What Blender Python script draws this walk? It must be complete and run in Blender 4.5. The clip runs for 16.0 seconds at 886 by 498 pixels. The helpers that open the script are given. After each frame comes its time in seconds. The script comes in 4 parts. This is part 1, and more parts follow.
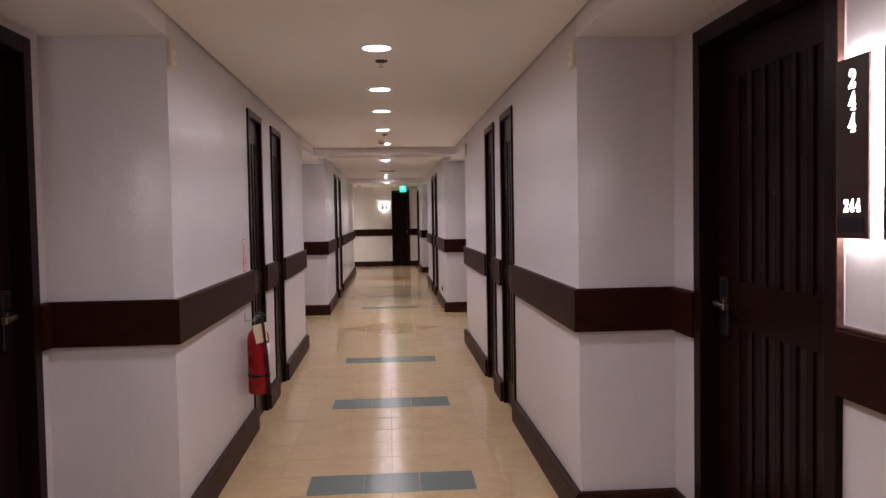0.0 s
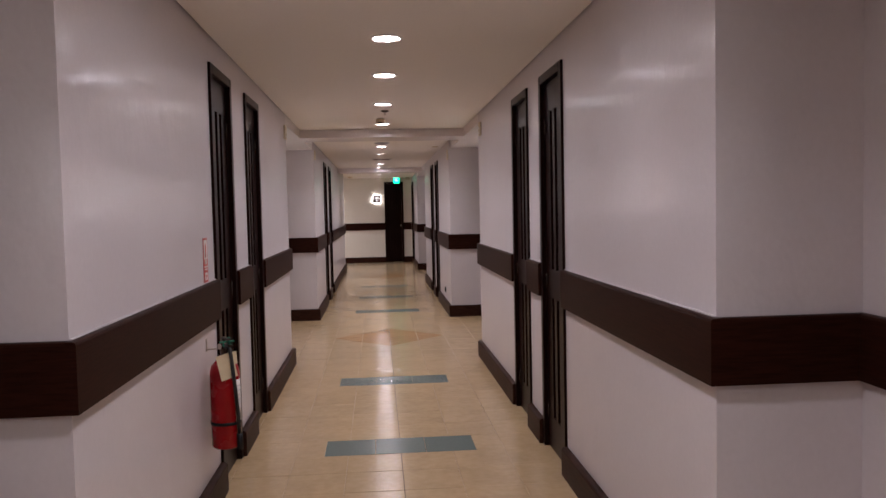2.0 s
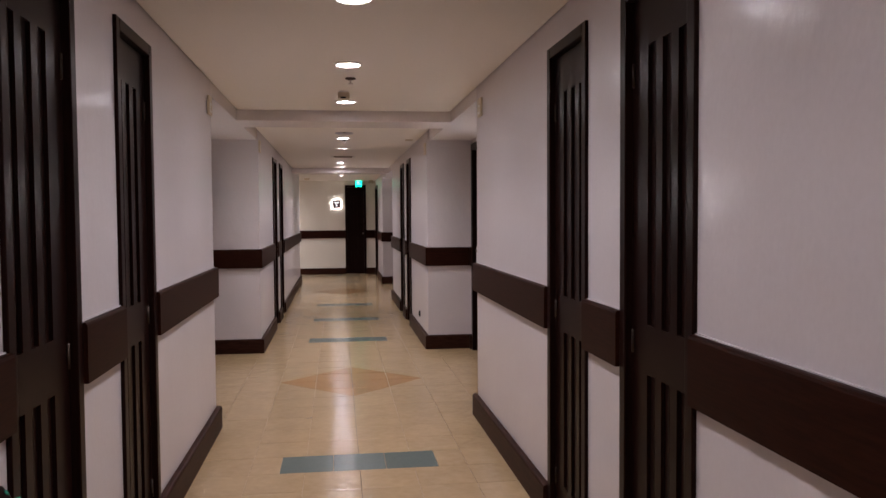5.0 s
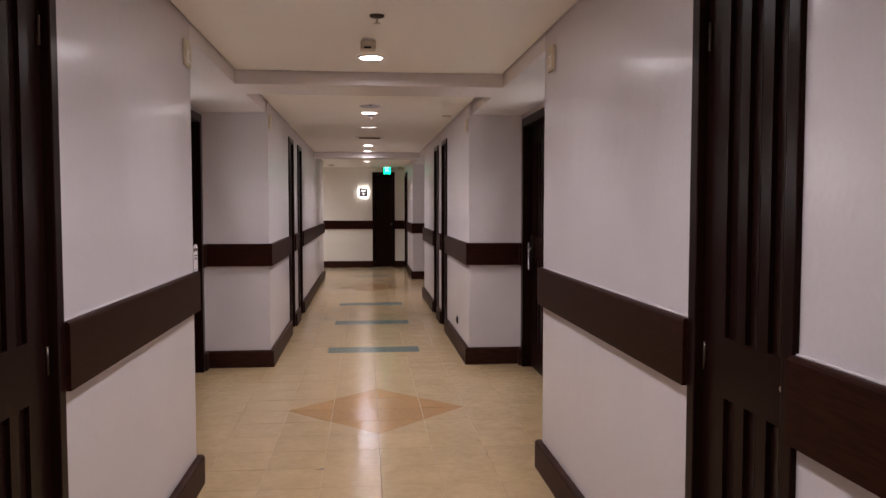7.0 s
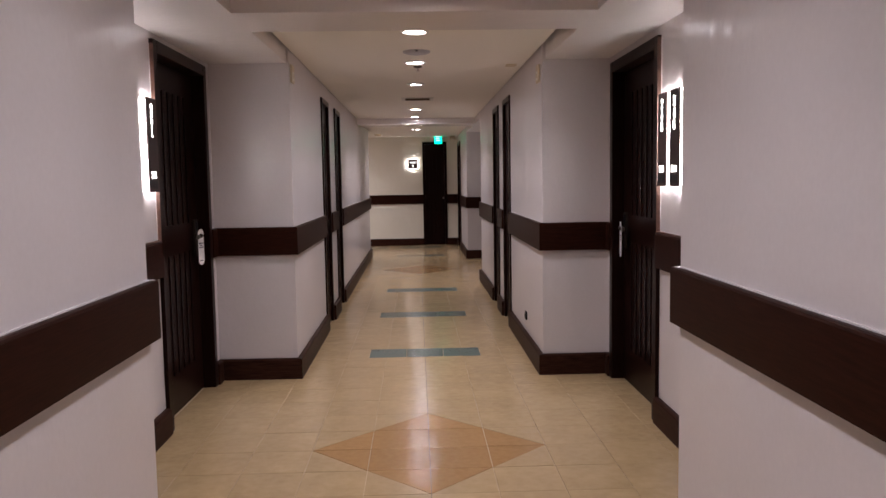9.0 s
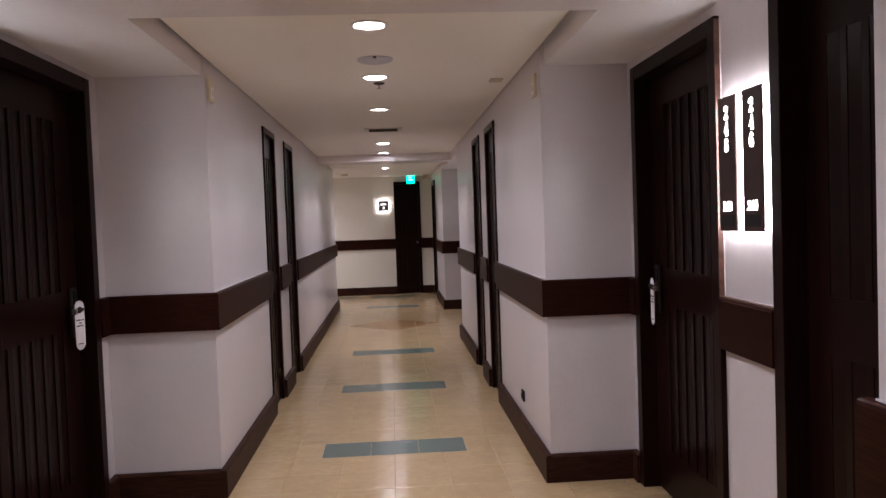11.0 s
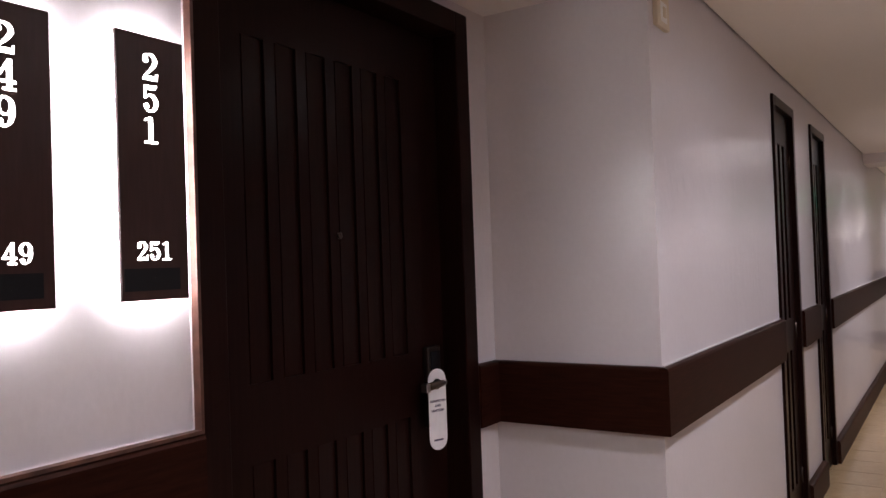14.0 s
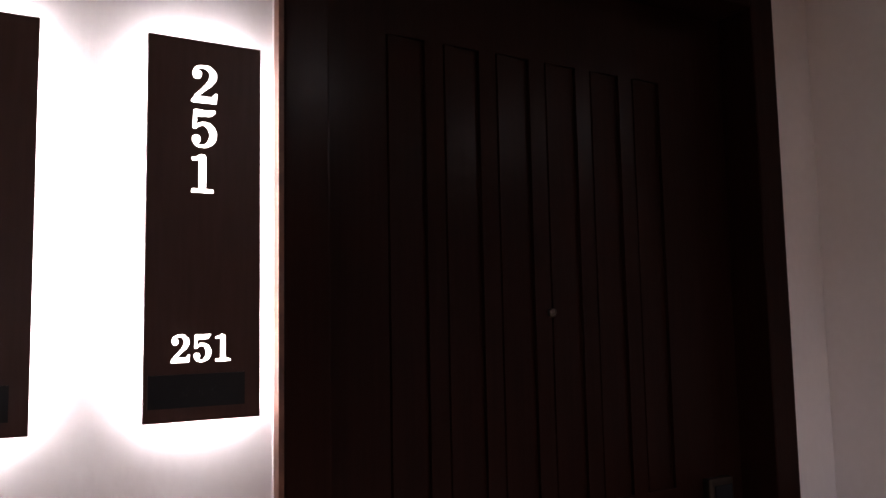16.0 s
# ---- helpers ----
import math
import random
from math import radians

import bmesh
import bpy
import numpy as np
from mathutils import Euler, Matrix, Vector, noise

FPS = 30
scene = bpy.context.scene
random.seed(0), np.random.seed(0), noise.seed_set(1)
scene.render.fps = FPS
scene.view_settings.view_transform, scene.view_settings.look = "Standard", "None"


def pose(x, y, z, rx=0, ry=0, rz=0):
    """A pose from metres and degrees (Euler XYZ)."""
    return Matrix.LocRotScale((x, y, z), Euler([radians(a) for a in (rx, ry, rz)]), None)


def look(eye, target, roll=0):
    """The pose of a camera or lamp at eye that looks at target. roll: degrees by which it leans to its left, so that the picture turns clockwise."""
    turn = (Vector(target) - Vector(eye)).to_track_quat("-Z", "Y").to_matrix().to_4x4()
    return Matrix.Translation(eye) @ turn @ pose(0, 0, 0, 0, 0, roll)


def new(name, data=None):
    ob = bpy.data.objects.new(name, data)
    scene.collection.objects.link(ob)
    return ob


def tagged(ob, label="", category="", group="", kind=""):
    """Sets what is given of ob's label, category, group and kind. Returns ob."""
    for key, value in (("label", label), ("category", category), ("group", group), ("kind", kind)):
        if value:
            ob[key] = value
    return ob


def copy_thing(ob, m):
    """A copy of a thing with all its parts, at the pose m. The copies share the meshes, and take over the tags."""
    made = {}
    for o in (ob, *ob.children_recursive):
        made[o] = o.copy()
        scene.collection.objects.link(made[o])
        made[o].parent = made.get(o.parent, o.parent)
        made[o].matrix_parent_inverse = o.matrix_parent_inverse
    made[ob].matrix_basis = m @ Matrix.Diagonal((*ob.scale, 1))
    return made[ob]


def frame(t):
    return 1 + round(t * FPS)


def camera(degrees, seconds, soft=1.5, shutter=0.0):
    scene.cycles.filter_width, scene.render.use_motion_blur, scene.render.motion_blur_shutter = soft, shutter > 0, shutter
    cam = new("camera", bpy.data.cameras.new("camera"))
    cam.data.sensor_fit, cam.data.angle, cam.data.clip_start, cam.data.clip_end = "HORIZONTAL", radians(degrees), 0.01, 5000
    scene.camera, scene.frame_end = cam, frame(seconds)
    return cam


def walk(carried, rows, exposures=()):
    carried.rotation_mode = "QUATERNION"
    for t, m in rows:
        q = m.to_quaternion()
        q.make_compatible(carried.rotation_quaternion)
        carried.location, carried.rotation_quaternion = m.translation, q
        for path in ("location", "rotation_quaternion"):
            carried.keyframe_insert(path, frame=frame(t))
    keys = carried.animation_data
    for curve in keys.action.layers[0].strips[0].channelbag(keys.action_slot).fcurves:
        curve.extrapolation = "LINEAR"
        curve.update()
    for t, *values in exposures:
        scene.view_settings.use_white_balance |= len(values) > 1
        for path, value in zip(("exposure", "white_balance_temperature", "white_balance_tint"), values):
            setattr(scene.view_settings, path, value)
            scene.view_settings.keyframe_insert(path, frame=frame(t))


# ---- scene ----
cam = camera(58.8, 16.0)
PATH = [
    (0, (0.215, -0.487, 1.44), (0.35, 1.507, 1.357), -1.0),
    (0.5, (0.206, -0.164, 1.428), (0.332, 1.83, 1.335), -1.1),
    (1, (0.184, 0.189, 1.44), (0.301, 2.183, 1.335), -0.8),
    (1.5, (0.106, 0.508, 1.441), (0.24, 2.501, 1.348), -1.1),
    (2, (0.101, 0.858, 1.428), (0.264, 2.849, 1.328), -1.2),
    (2.5, (0.06, 1.207, 1.424), (0.242, 3.195, 1.306), -1.0),
    (3, (0.049, 1.533, 1.431), (0.282, 3.516, 1.319), -1.7),
    (3.5, (0.091, 1.893, 1.446), (0.375, 3.871, 1.347), -1.2),
    (4, (0.064, 2.231, 1.428), (0.355, 4.208, 1.345), -0.8),
    (6.5, (0.14, 3.880, 1.435), (0.355, 5.866, 1.34), 0.0),
    (7, (0.128, 4.252, 1.425), (0.324, 6.240, 1.317), 0.0),
    (7.5, (0.155, 4.604, 1.428), (0.303, 6.594, 1.296), 0.1),
    (8, (0.16, 4.977, 1.418), (0.248, 6.969, 1.255), 0.1),
    (8.5, (0.159, 5.337, 1.415), (0.215, 7.327, 1.227), -0.8),
    (11, (0.238, 7.077, 1.44), (0.365, 9.072, 1.366), -2.0),
    (11.5, (0.264, 7.424, 1.45), (0.34, 9.421, 1.372), -1.8),
    (12, (0.277, 7.771, 1.45), (0.153, 9.767, 1.39), -1.5),
    (12.5, (0.253, 8.103, 1.442), (-0.035, 10.082, 1.418), -2.1),
    (13, (0.224, 8.444, 1.431), (-0.478, 10.317, 1.442), -1.8),
    (13.5, (0.116, 8.761, 1.432), (-0.823, 10.527, 1.451), -1.4),
    (14, (0.023, 9.036, 1.421), (-1.074, 10.708, 1.459), -2.0),
    (14.5, (-0.049, 9.274, 1.448), (-1.479, 10.672, 1.472), -1.0),
    (15, (-0.155, 9.462, 1.462), (-1.672, 10.765, 1.494), -1.1),
    (15.5, (-0.197, 9.635, 1.478), (-1.793, 10.834, 1.59), -1.7),
    (16, (-0.203, 9.74, 1.492), (-1.929, 10.734, 1.677), -1.1),
]
walk(cam, [(t, look(eye, target, roll)) for t, eye, target, roll in PATH],
     exposures=((0.0, 0.53, 6450, 12), (2.0, 0.34, 6400, 13), (3.0, 0.27, 6430, 14), (4.0, 0.24, 6430, 13), (6.5, 0.39, 6480, 10), (8.5, 0.24, 6500, 10), (11.0, 0.34, 6170, 10),
                (12.5, 0.34, 6230, 11), (13.5, 0.40, 6200, 11), (14.5, 0.24, 6350, 11), (15.2, 0.12, 6420, 10), (16.0, 0.02, 6450, 10)))

# ---- light ----
world = bpy.data.worlds.new("world")
scene.world = world
world.use_nodes = True
world.node_tree.nodes["Background"].inputs[0].default_value = (0.5, 0.5, 0.55, 1)
world.node_tree.nodes["Background"].inputs[1].default_value = 0.0
LAMP_STRENGTH = 66.0
LAMP_WATTS = 5.2
LAMP_SPREAD = 2.25
HALO_STRENGTH = 31.0
PLAQUE_STRENGTH = 30.0
DIGIT_STRENGTH = 8.0
LAMP_COLOUR = (1.0, 0.930, 0.968, 1)
HALO_COLOUR = (1.0, 0.95, 0.93, 1)


# ---- materials ----
def shader(name, colour, rough=0.5, metal=0.0, spec=0.5, coat=0.0):
    m = bpy.data.materials.new(name)
    m.use_nodes = True
    b = m.node_tree.nodes["Principled BSDF"]
    b.inputs["Base Color"].default_value = (*colour, 1)
    b.inputs["Roughness"].default_value = rough
    b.inputs["Metallic"].default_value = metal
    b.inputs["Specular IOR Level"].default_value = spec
    b.inputs["Coat Weight"].default_value = coat
    return m


def noisy(m, colours, scale, stretch=(1, 1, 1), detail=6.0, bump=0.0, bump_scale=None, rough=None, spread=(0.3, 0.7),
          distance=0.01, second=None, piece=0.0, bump_detail=2.0):
    """Colour from noise at one or two scales, relief and gloss that vary with it."""
    t = m.node_tree
    n, l = t.nodes, t.links
    b = n["Principled BSDF"]
    co = n.new("ShaderNodeTexCoord")
    mp = n.new("ShaderNodeMapping")
    mp.inputs["Scale"].default_value = stretch
    source = co.outputs["Object"]
    if piece:
        info = n.new("ShaderNodeObjectInfo")
        add = n.new("ShaderNodeVectorMath")
        add.operation = "MULTIPLY_ADD"
        comb = n.new("ShaderNodeCombineXYZ")
        for k in range(3):
            l.new(info.outputs["Random"], comb.inputs[k])
        l.new(comb.outputs[0], add.inputs[0])
        add.inputs[1].default_value = (17.0, 31.0, 7.0)
        l.new(source, add.inputs[2])
        source = add.outputs[0]
    l.new(source, mp.inputs[0])
    nz = n.new("ShaderNodeTexNoise")
    nz.inputs["Scale"].default_value = scale
    nz.inputs["Detail"].default_value = detail
    l.new(mp.outputs[0], nz.inputs["Vector"])
    ramp = n.new("ShaderNodeValToRGB")
    ramp.color_ramp.elements[0].position, ramp.color_ramp.elements[1].position = spread
    ramp.color_ramp.elements[0].color = (*colours[0], 1)
    ramp.color_ramp.elements[1].color = (*colours[1], 1)
    l.new(nz.outputs[0], ramp.inputs[0])
    colour = ramp.outputs[0]
    if second:
        nz2 = n.new("ShaderNodeTexNoise")
        nz2.inputs["Scale"].default_value = second[0]
        nz2.inputs["Detail"].default_value = 3
        l.new(source, nz2.inputs["Vector"])
        mr = n.new("ShaderNodeMapRange")
        mr.inputs["From Min"].default_value, mr.inputs["From Max"].default_value = 0.3, 0.7
        mr.inputs["To Min"].default_value, mr.inputs["To Max"].default_value = second[1], second[2]
        l.new(nz2.outputs[0], mr.inputs[0])
        mul = n.new("ShaderNodeVectorMath")
        mul.operation = "SCALE"
        l.new(colour, mul.inputs[0])
        l.new(mr.outputs[0], mul.inputs["Scale"])
        colour = mul.outputs[0]
    if piece:
        mr = n.new("ShaderNodeMapRange")
        mr.inputs["To Min"].default_value, mr.inputs["To Max"].default_value = 1 - piece, 1 + piece
        l.new(info.outputs["Random"], mr.inputs[0])
        mul = n.new("ShaderNodeVectorMath")
        mul.operation = "SCALE"
        l.new(colour, mul.inputs[0])
        l.new(mr.outputs[0], mul.inputs["Scale"])
        colour = mul.outputs[0]
    l.new(colour, b.inputs["Base Color"])
    if rough:
        mr = n.new("ShaderNodeMapRange")
        mr.inputs["From Min"].default_value, mr.inputs["From Max"].default_value = 0.3, 0.7
        mr.inputs["To Min"].default_value, mr.inputs["To Max"].default_value = rough
        l.new(nz.outputs[0], mr.inputs[0])
        l.new(mr.outputs[0], b.inputs["Roughness"])
    if bump:
        nb = n.new("ShaderNodeTexNoise")
        nb.inputs["Scale"].default_value = bump_scale or scale
        nb.inputs["Detail"].default_value = bump_detail
        l.new(mp.outputs[0], nb.inputs["Vector"])
        bp = n.new("ShaderNodeBump")
        bp.inputs["Strength"].default_value = bump
        bp.inputs["Distance"].default_value = distance
        l.new(nb.outputs[0], bp.inputs["Height"])
        l.new(bp.outputs[0], b.inputs["Normal"])
    return m


def glowing(name, colour, strength):
    m = bpy.data.materials.new(name)
    m.use_nodes = True
    n = m.node_tree.nodes
    b = n["Principled BSDF"]
    b.inputs["Base Color"].default_value = colour
    b.inputs["Emission Color"].default_value = colour
    b.inputs["Emission Strength"].default_value = strength
    return m


def painted(name, low, high):
    """Rolled enamel paint: an eggshell body under a thin wavy gloss."""
    m = noisy(shader(name, high, 0.36, spec=0.32, coat=0.25), (low, high), 60, (1, 1, 0.85), detail=4, spread=(0.1, 0.9), second=(1.3, 0.97, 1.03))
    t = m.node_tree
    n, l = t.nodes, t.links
    b = n["Principled BSDF"]
    b.inputs["Coat Roughness"].default_value = 0.14
    co = n.new("ShaderNodeTexCoord")
    last = None
    for scale, stretch, strength, distance, detail in ((3.2, (1, 1, 0.55), 0.45, 0.010, 1.0), (9, (1, 1, 0.6), 0.7, 0.0055, 3.0), (55, (1, 1, 0.7), 0.3, 0.0012, 2.0)):
        mp = n.new("ShaderNodeMapping")
        mp.inputs["Scale"].default_value = stretch
        l.new(co.outputs["Object"], mp.inputs[0])
        nz = n.new("ShaderNodeTexNoise")
        nz.inputs["Scale"].default_value = scale
        nz.inputs["Detail"].default_value = detail
        l.new(mp.outputs[0], nz.inputs["Vector"])
        bp = n.new("ShaderNodeBump")
        bp.inputs["Strength"].default_value = strength
        bp.inputs["Distance"].default_value = distance
        l.new(nz.outputs[0], bp.inputs["Height"])
        if last:
            l.new(last, bp.inputs["Normal"])
        last = bp.outputs[0]
    l.new(last, b.inputs["Normal"])
    l.new(last, b.inputs["Coat Normal"])
    return m


PAINT = painted("wall_paint", (0.60, 0.553, 0.575), (0.64, 0.593, 0.615))
SOFFITPAINT = painted("soffit_paint", (0.76, 0.715, 0.72), (0.80, 0.755, 0.76))
# end wall paint: the warmer, stronger light there is put into the colour
WARMLITPAINT = painted("warm_lit_wall_paint", (0.74, 0.70, 0.62), (0.78, 0.74, 0.66))
CEILING = noisy(shader("ceiling_paint", (0.75, 0.7, 0.66), 0.6), ((0.88, 0.845, 0.79), (0.92, 0.885, 0.83)), 60, detail=3, spread=(0.1, 0.9), bump=0.04, bump_scale=14,
                distance=0.003)
WOOD = noisy(shader("dark_stained_wood", (0.02, 0.012, 0.01), 0.28, spec=0.065), ((0.0098, 0.0034, 0.0026), (0.0148, 0.0051, 0.0039)), 14, (9, 9, 0.35),
             bump=0.03, bump_scale=16, distance=0.0015)
RAILWOOD = noisy(shader("rail_wood", (0.04, 0.02, 0.015), 0.38, spec=0.035), ((0.0155, 0.0046, 0.0029), (0.0285, 0.0086, 0.0054)), 10, (1, 1, 14),
                 bump=0.03, bump_scale=12, distance=0.0015)
SKIRTWOOD = noisy(shader("skirting_wood", (0.04, 0.02, 0.015), 0.42, spec=0.04), ((0.020, 0.0072, 0.0048), (0.046, 0.0185, 0.0125)), 9, (1, 1, 12), bump=0.04, bump_scale=12, distance=0.0015)
RAWEDGE = noisy(shader("worn_reddish_edge", (0.16, 0.06, 0.035), 0.5), ((0.040, 0.013, 0.009), (0.115, 0.046, 0.030)), 30, bump=0.2)
TILE = noisy(shader("beige_glazed_tile", (0.5, 0.38, 0.25), 0.175), ((0.400, 0.278, 0.152), (0.478, 0.340, 0.197)), 22, detail=5, spread=(0.2, 0.8), bump=1.0, bump_scale=11, bump_detail=3.0,
             distance=0.0037, piece=0.03, second=(5.0, 0.93, 1.06))
TAN = noisy(shader("tan_tile", (0.38, 0.22, 0.1), 0.20), ((0.335, 0.182, 0.074), (0.40, 0.228, 0.100)), 30, detail=5, spread=(0.2, 0.8), bump=0.2, bump_scale=10,
            distance=0.003, piece=0.05)
GREEN = noisy(shader("green_tile", (0.1, 0.17, 0.15), 0.26), ((0.08, 0.112, 0.105), (0.105, 0.14, 0.13)), 50, detail=4, spread=(0.1, 0.9), bump=0.1, bump_scale=8,
              distance=0.003, piece=0.12)
GROUT = noisy(shader("grout", (0.2, 0.15, 0.11), 0.8), ((0.38, 0.27, 0.155), (0.52, 0.385, 0.25)), 5)
DIRTYGROUT = noisy(shader("dirty_grout", (0.1, 0.07, 0.05), 0.8), ((0.07, 0.045, 0.03), (0.16, 0.11, 0.07)), 6)
STEEL = shader("brushed_steel", (0.55, 0.5, 0.46), 0.3, 1.0)
DARKMETAL = shader("dark_bronze", (0.09, 0.07, 0.06), 0.38, 1.0)
BLACK = shader("black_plastic", (0.008, 0.008, 0.010), 0.4, spec=0.2)
RUBBER = noisy(shader("rubber_hose", (0.012, 0.011, 0.011), 0.5), ((0.009, 0.009, 0.009), (0.02, 0.018, 0.018)), 30)
RED = noisy(shader("red_enamel", (0.42, 0.015, 0.018), 0.25, spec=0.3, coat=0.1), ((0.29, 0.003, 0.007), (0.37, 0.006, 0.011)), 6, rough=(0.2, 0.34))
SIGNRED = shader("red_print", (0.55, 0.05, 0.04), 0.4)
WHITE = noisy(shader("white_plastic", (0.75, 0.73, 0.7), 0.4), ((0.7, 0.68, 0.65), (0.78, 0.76, 0.73)), 12)
GREYPLASTIC = noisy(shader("grey_plastic", (0.5, 0.49, 0.55), 0.35), ((0.46, 0.45, 0.51), (0.53, 0.52, 0.58)), 10)
TAGWHITE = noisy(shader("tag_card", (0.8, 0.78, 0.82), 0.45), ((0.76, 0.74, 0.78), (0.83, 0.81, 0.85)), 20)
CREAM = noisy(shader("cream_plastic", (0.62, 0.53, 0.4), 0.45), ((0.57, 0.48, 0.36), (0.66, 0.57, 0.43)), 14)
PAPER = noisy(shader("yellowed_paper", (0.72, 0.58, 0.36), 0.8), ((0.72, 0.60, 0.38), (0.82, 0.71, 0.50)), 18)
TAPE = shader("green_tape", (0.03, 0.25, 0.16), 0.4)
INK = shader("grey_ink", (0.07, 0.06, 0.12), 0.6)
SIGNBROWN = noisy(shader("sign_brown", (0.03, 0.014, 0.012), 0.36, spec=0.25), ((0.036, 0.0155, 0.013), (0.048, 0.021, 0.018)), 20, (6, 6, 0.6))
SLOT = shader("vent_dark", (0.16, 0.115, 0.085), 0.6)
LAMP = glowing("lamp_glow", LAMP_COLOUR, LAMP_STRENGTH)
HALO = glowing("halo_glow", HALO_COLOUR, HALO_STRENGTH)
PLAQUE = glowing("plaque_glow", HALO_COLOUR, PLAQUE_STRENGTH)
DIGIT = glowing("digit_glow", HALO_COLOUR, DIGIT_STRENGTH)
EXIT = glowing("exit_green", (0.0, 0.75, 0.38, 1), 3.0)
SMALLPRINT = glowing("small_print_glow", HALO_COLOUR, 1.5)
EXITWHITE = glowing("exit_white", (0.55, 1.0, 0.75, 1), 1.5)


# ---- mesh helpers ----
def box(bm, x0, x1, y0, y1, z0, z1, bevel=0.0):
    vs = [bm.verts.new((x, y, z)) for z in (z0, z1) for x, y in ((x0, y0), (x1, y0), (x1, y1), (x0, y1))]
    fs = [bm.faces.new([vs[i] for i in f]) for f in ((3, 2, 1, 0), (4, 5, 6, 7), (0, 1, 5, 4), (1, 2, 6, 5), (2, 3, 7, 6), (3, 0, 4, 7))]
    if bevel:
        edges = list({e for f in fs for e in f.edges})
        bmesh.ops.bevel(bm, geom=edges, offset=bevel, segments=2, affect="EDGES", profile=0.6)
    return bm


def boxes(rows, bevel=0.0):
    bm = bmesh.new()
    for r in rows:
        box(bm, *r, bevel=bevel)
    return bm


def prism(points, y0, y1):
    """A flat outline in x and z, drawn out from y0 to y1."""
    bm = bmesh.new()
    a = [bm.verts.new((x, y0, z)) for x, z in points]
    b = [bm.verts.new((x, y1, z)) for x, z in points]
    n = len(points)
    bm.faces.new(a)
    bm.faces.new(b[::-1])
    for i in range(n):
        bm.faces.new((a[i], b[i], b[(i + 1) % n], a[(i + 1) % n]))
    bmesh.ops.recalc_face_normals(bm, faces=bm.faces)
    return bm


def turned(profile, segments=32, m=None):
    """A body of revolution about z from (radius, height) pairs."""
    bm = bmesh.new()
    rings = []
    for r, z in profile:
        rings.append([bm.verts.new((max(r, 1e-4) * math.cos(2 * math.pi * k / segments), max(r, 1e-4) * math.sin(2 * math.pi * k / segments), z))
                      for k in range(segments)])
    for a, b in zip(rings, rings[1:]):
        for k in range(segments):
            j = (k + 1) % segments
            bm.faces.new((a[k], a[j], b[j], b[k]))
    bm.faces.new(rings[0][::-1])
    bm.faces.new(rings[-1])
    bmesh.ops.recalc_face_normals(bm, faces=bm.faces)
    for f in bm.faces:
        f.smooth = len(f.verts) == 4
    if m is not None:
        bm.transform(m)
    return bm


def tube(points, radius, segments=10):
    """A round tube along a line of points."""
    bm = bmesh.new()
    pts = [Vector(p) for p in points]
    rings = []
    for i, p in enumerate(pts):
        d = (pts[min(i + 1, len(pts) - 1)] - pts[max(i - 1, 0)]).normalized()
        u = d.cross(Vector((0.31, 0.92, 0.2))).normalized()
        v = d.cross(u)
        rings.append([bm.verts.new(p + radius * (math.cos(a) * u + math.sin(a) * v)) for a in (2 * math.pi * k / segments for k in range(segments))])
    for a, b in zip(rings, rings[1:]):
        for k in range(segments):
            j = (k + 1) % segments
            bm.faces.new((a[k], a[j], b[j], b[k])).smooth = True
    bm.faces.new(rings[0][::-1])
    bm.faces.new(rings[-1])
    bmesh.ops.recalc_face_normals(bm, faces=bm.faces)
    return bm


def mesh_of(bm, name, material):
    me = bpy.data.meshes.new(name)
    bm.to_mesh(me)
    bm.free()
    me.materials.append(material)
    return me


def part(name, bm, material, parent, label=""):
    ob = new(name, mesh_of(bm, name, material))
    ob.parent = parent
    if label:
        ob["label"] = label
    return ob


def thing(name, label, category, group="", kind=""):
    return tagged(new(name), label, category, group, kind)


def setting(name, bm, material, label, category):
    return tagged(new(name, mesh_of(bm, name, material)), label, category, "", "structure")


def lettering(name, words, size, material, parent, x, y, z, bold=0.0, squeeze=1.0):
    """Upright words that face -y, centred on x, with their middle at z."""
    cu = bpy.data.curves.new(name, "FONT")
    cu.body, cu.size, cu.align_x, cu.align_y, cu.extrude, cu.offset = words, size, "CENTER", "CENTER", 0.0008, bold
    cu.resolution_u = 4
    tmp = bpy.data.objects.new(name, cu)
    scene.collection.objects.link(tmp)
    bpy.context.view_layer.update()
    me = bpy.data.meshes.new_from_object(tmp.evaluated_get(bpy.context.evaluated_depsgraph_get()))
    bpy.data.objects.remove(tmp)
    me.materials.clear()
    me.materials.append(material)
    me.transform(pose(x, y, z, 90, 0, 0) @ Matrix.Diagonal((squeeze, 1, 1, 1)))
    ob = new(name, me)
    ob.parent = parent
    return ob


def on_left(x, y, z=0.0):
    return pose(x, y, z, 0, 0, 90)


def on_right(x, y, z=0.0):
    return pose(x, y, z, 0, 0, -90)


# ---- plan ----
LEFT, RIGHT = -0.736, 1.080          # corridor faces of the first blocks
LEFT_B, RIGHT_B = -0.72, 1.054      # faces of the second blocks
LEFT_RECESS, RIGHT_RECESS = -1.28, 1.53
TOP, SOFFIT = 2.335, 2.245
DOOR_W, DOOR_H = 1.08, 2.194
SMALL_W = 0.572
RAIL0, RAIL1 = 0.899, 1.097
BASE_H = 0.15
END_Y = 22.75
BACK_Y = -7.5


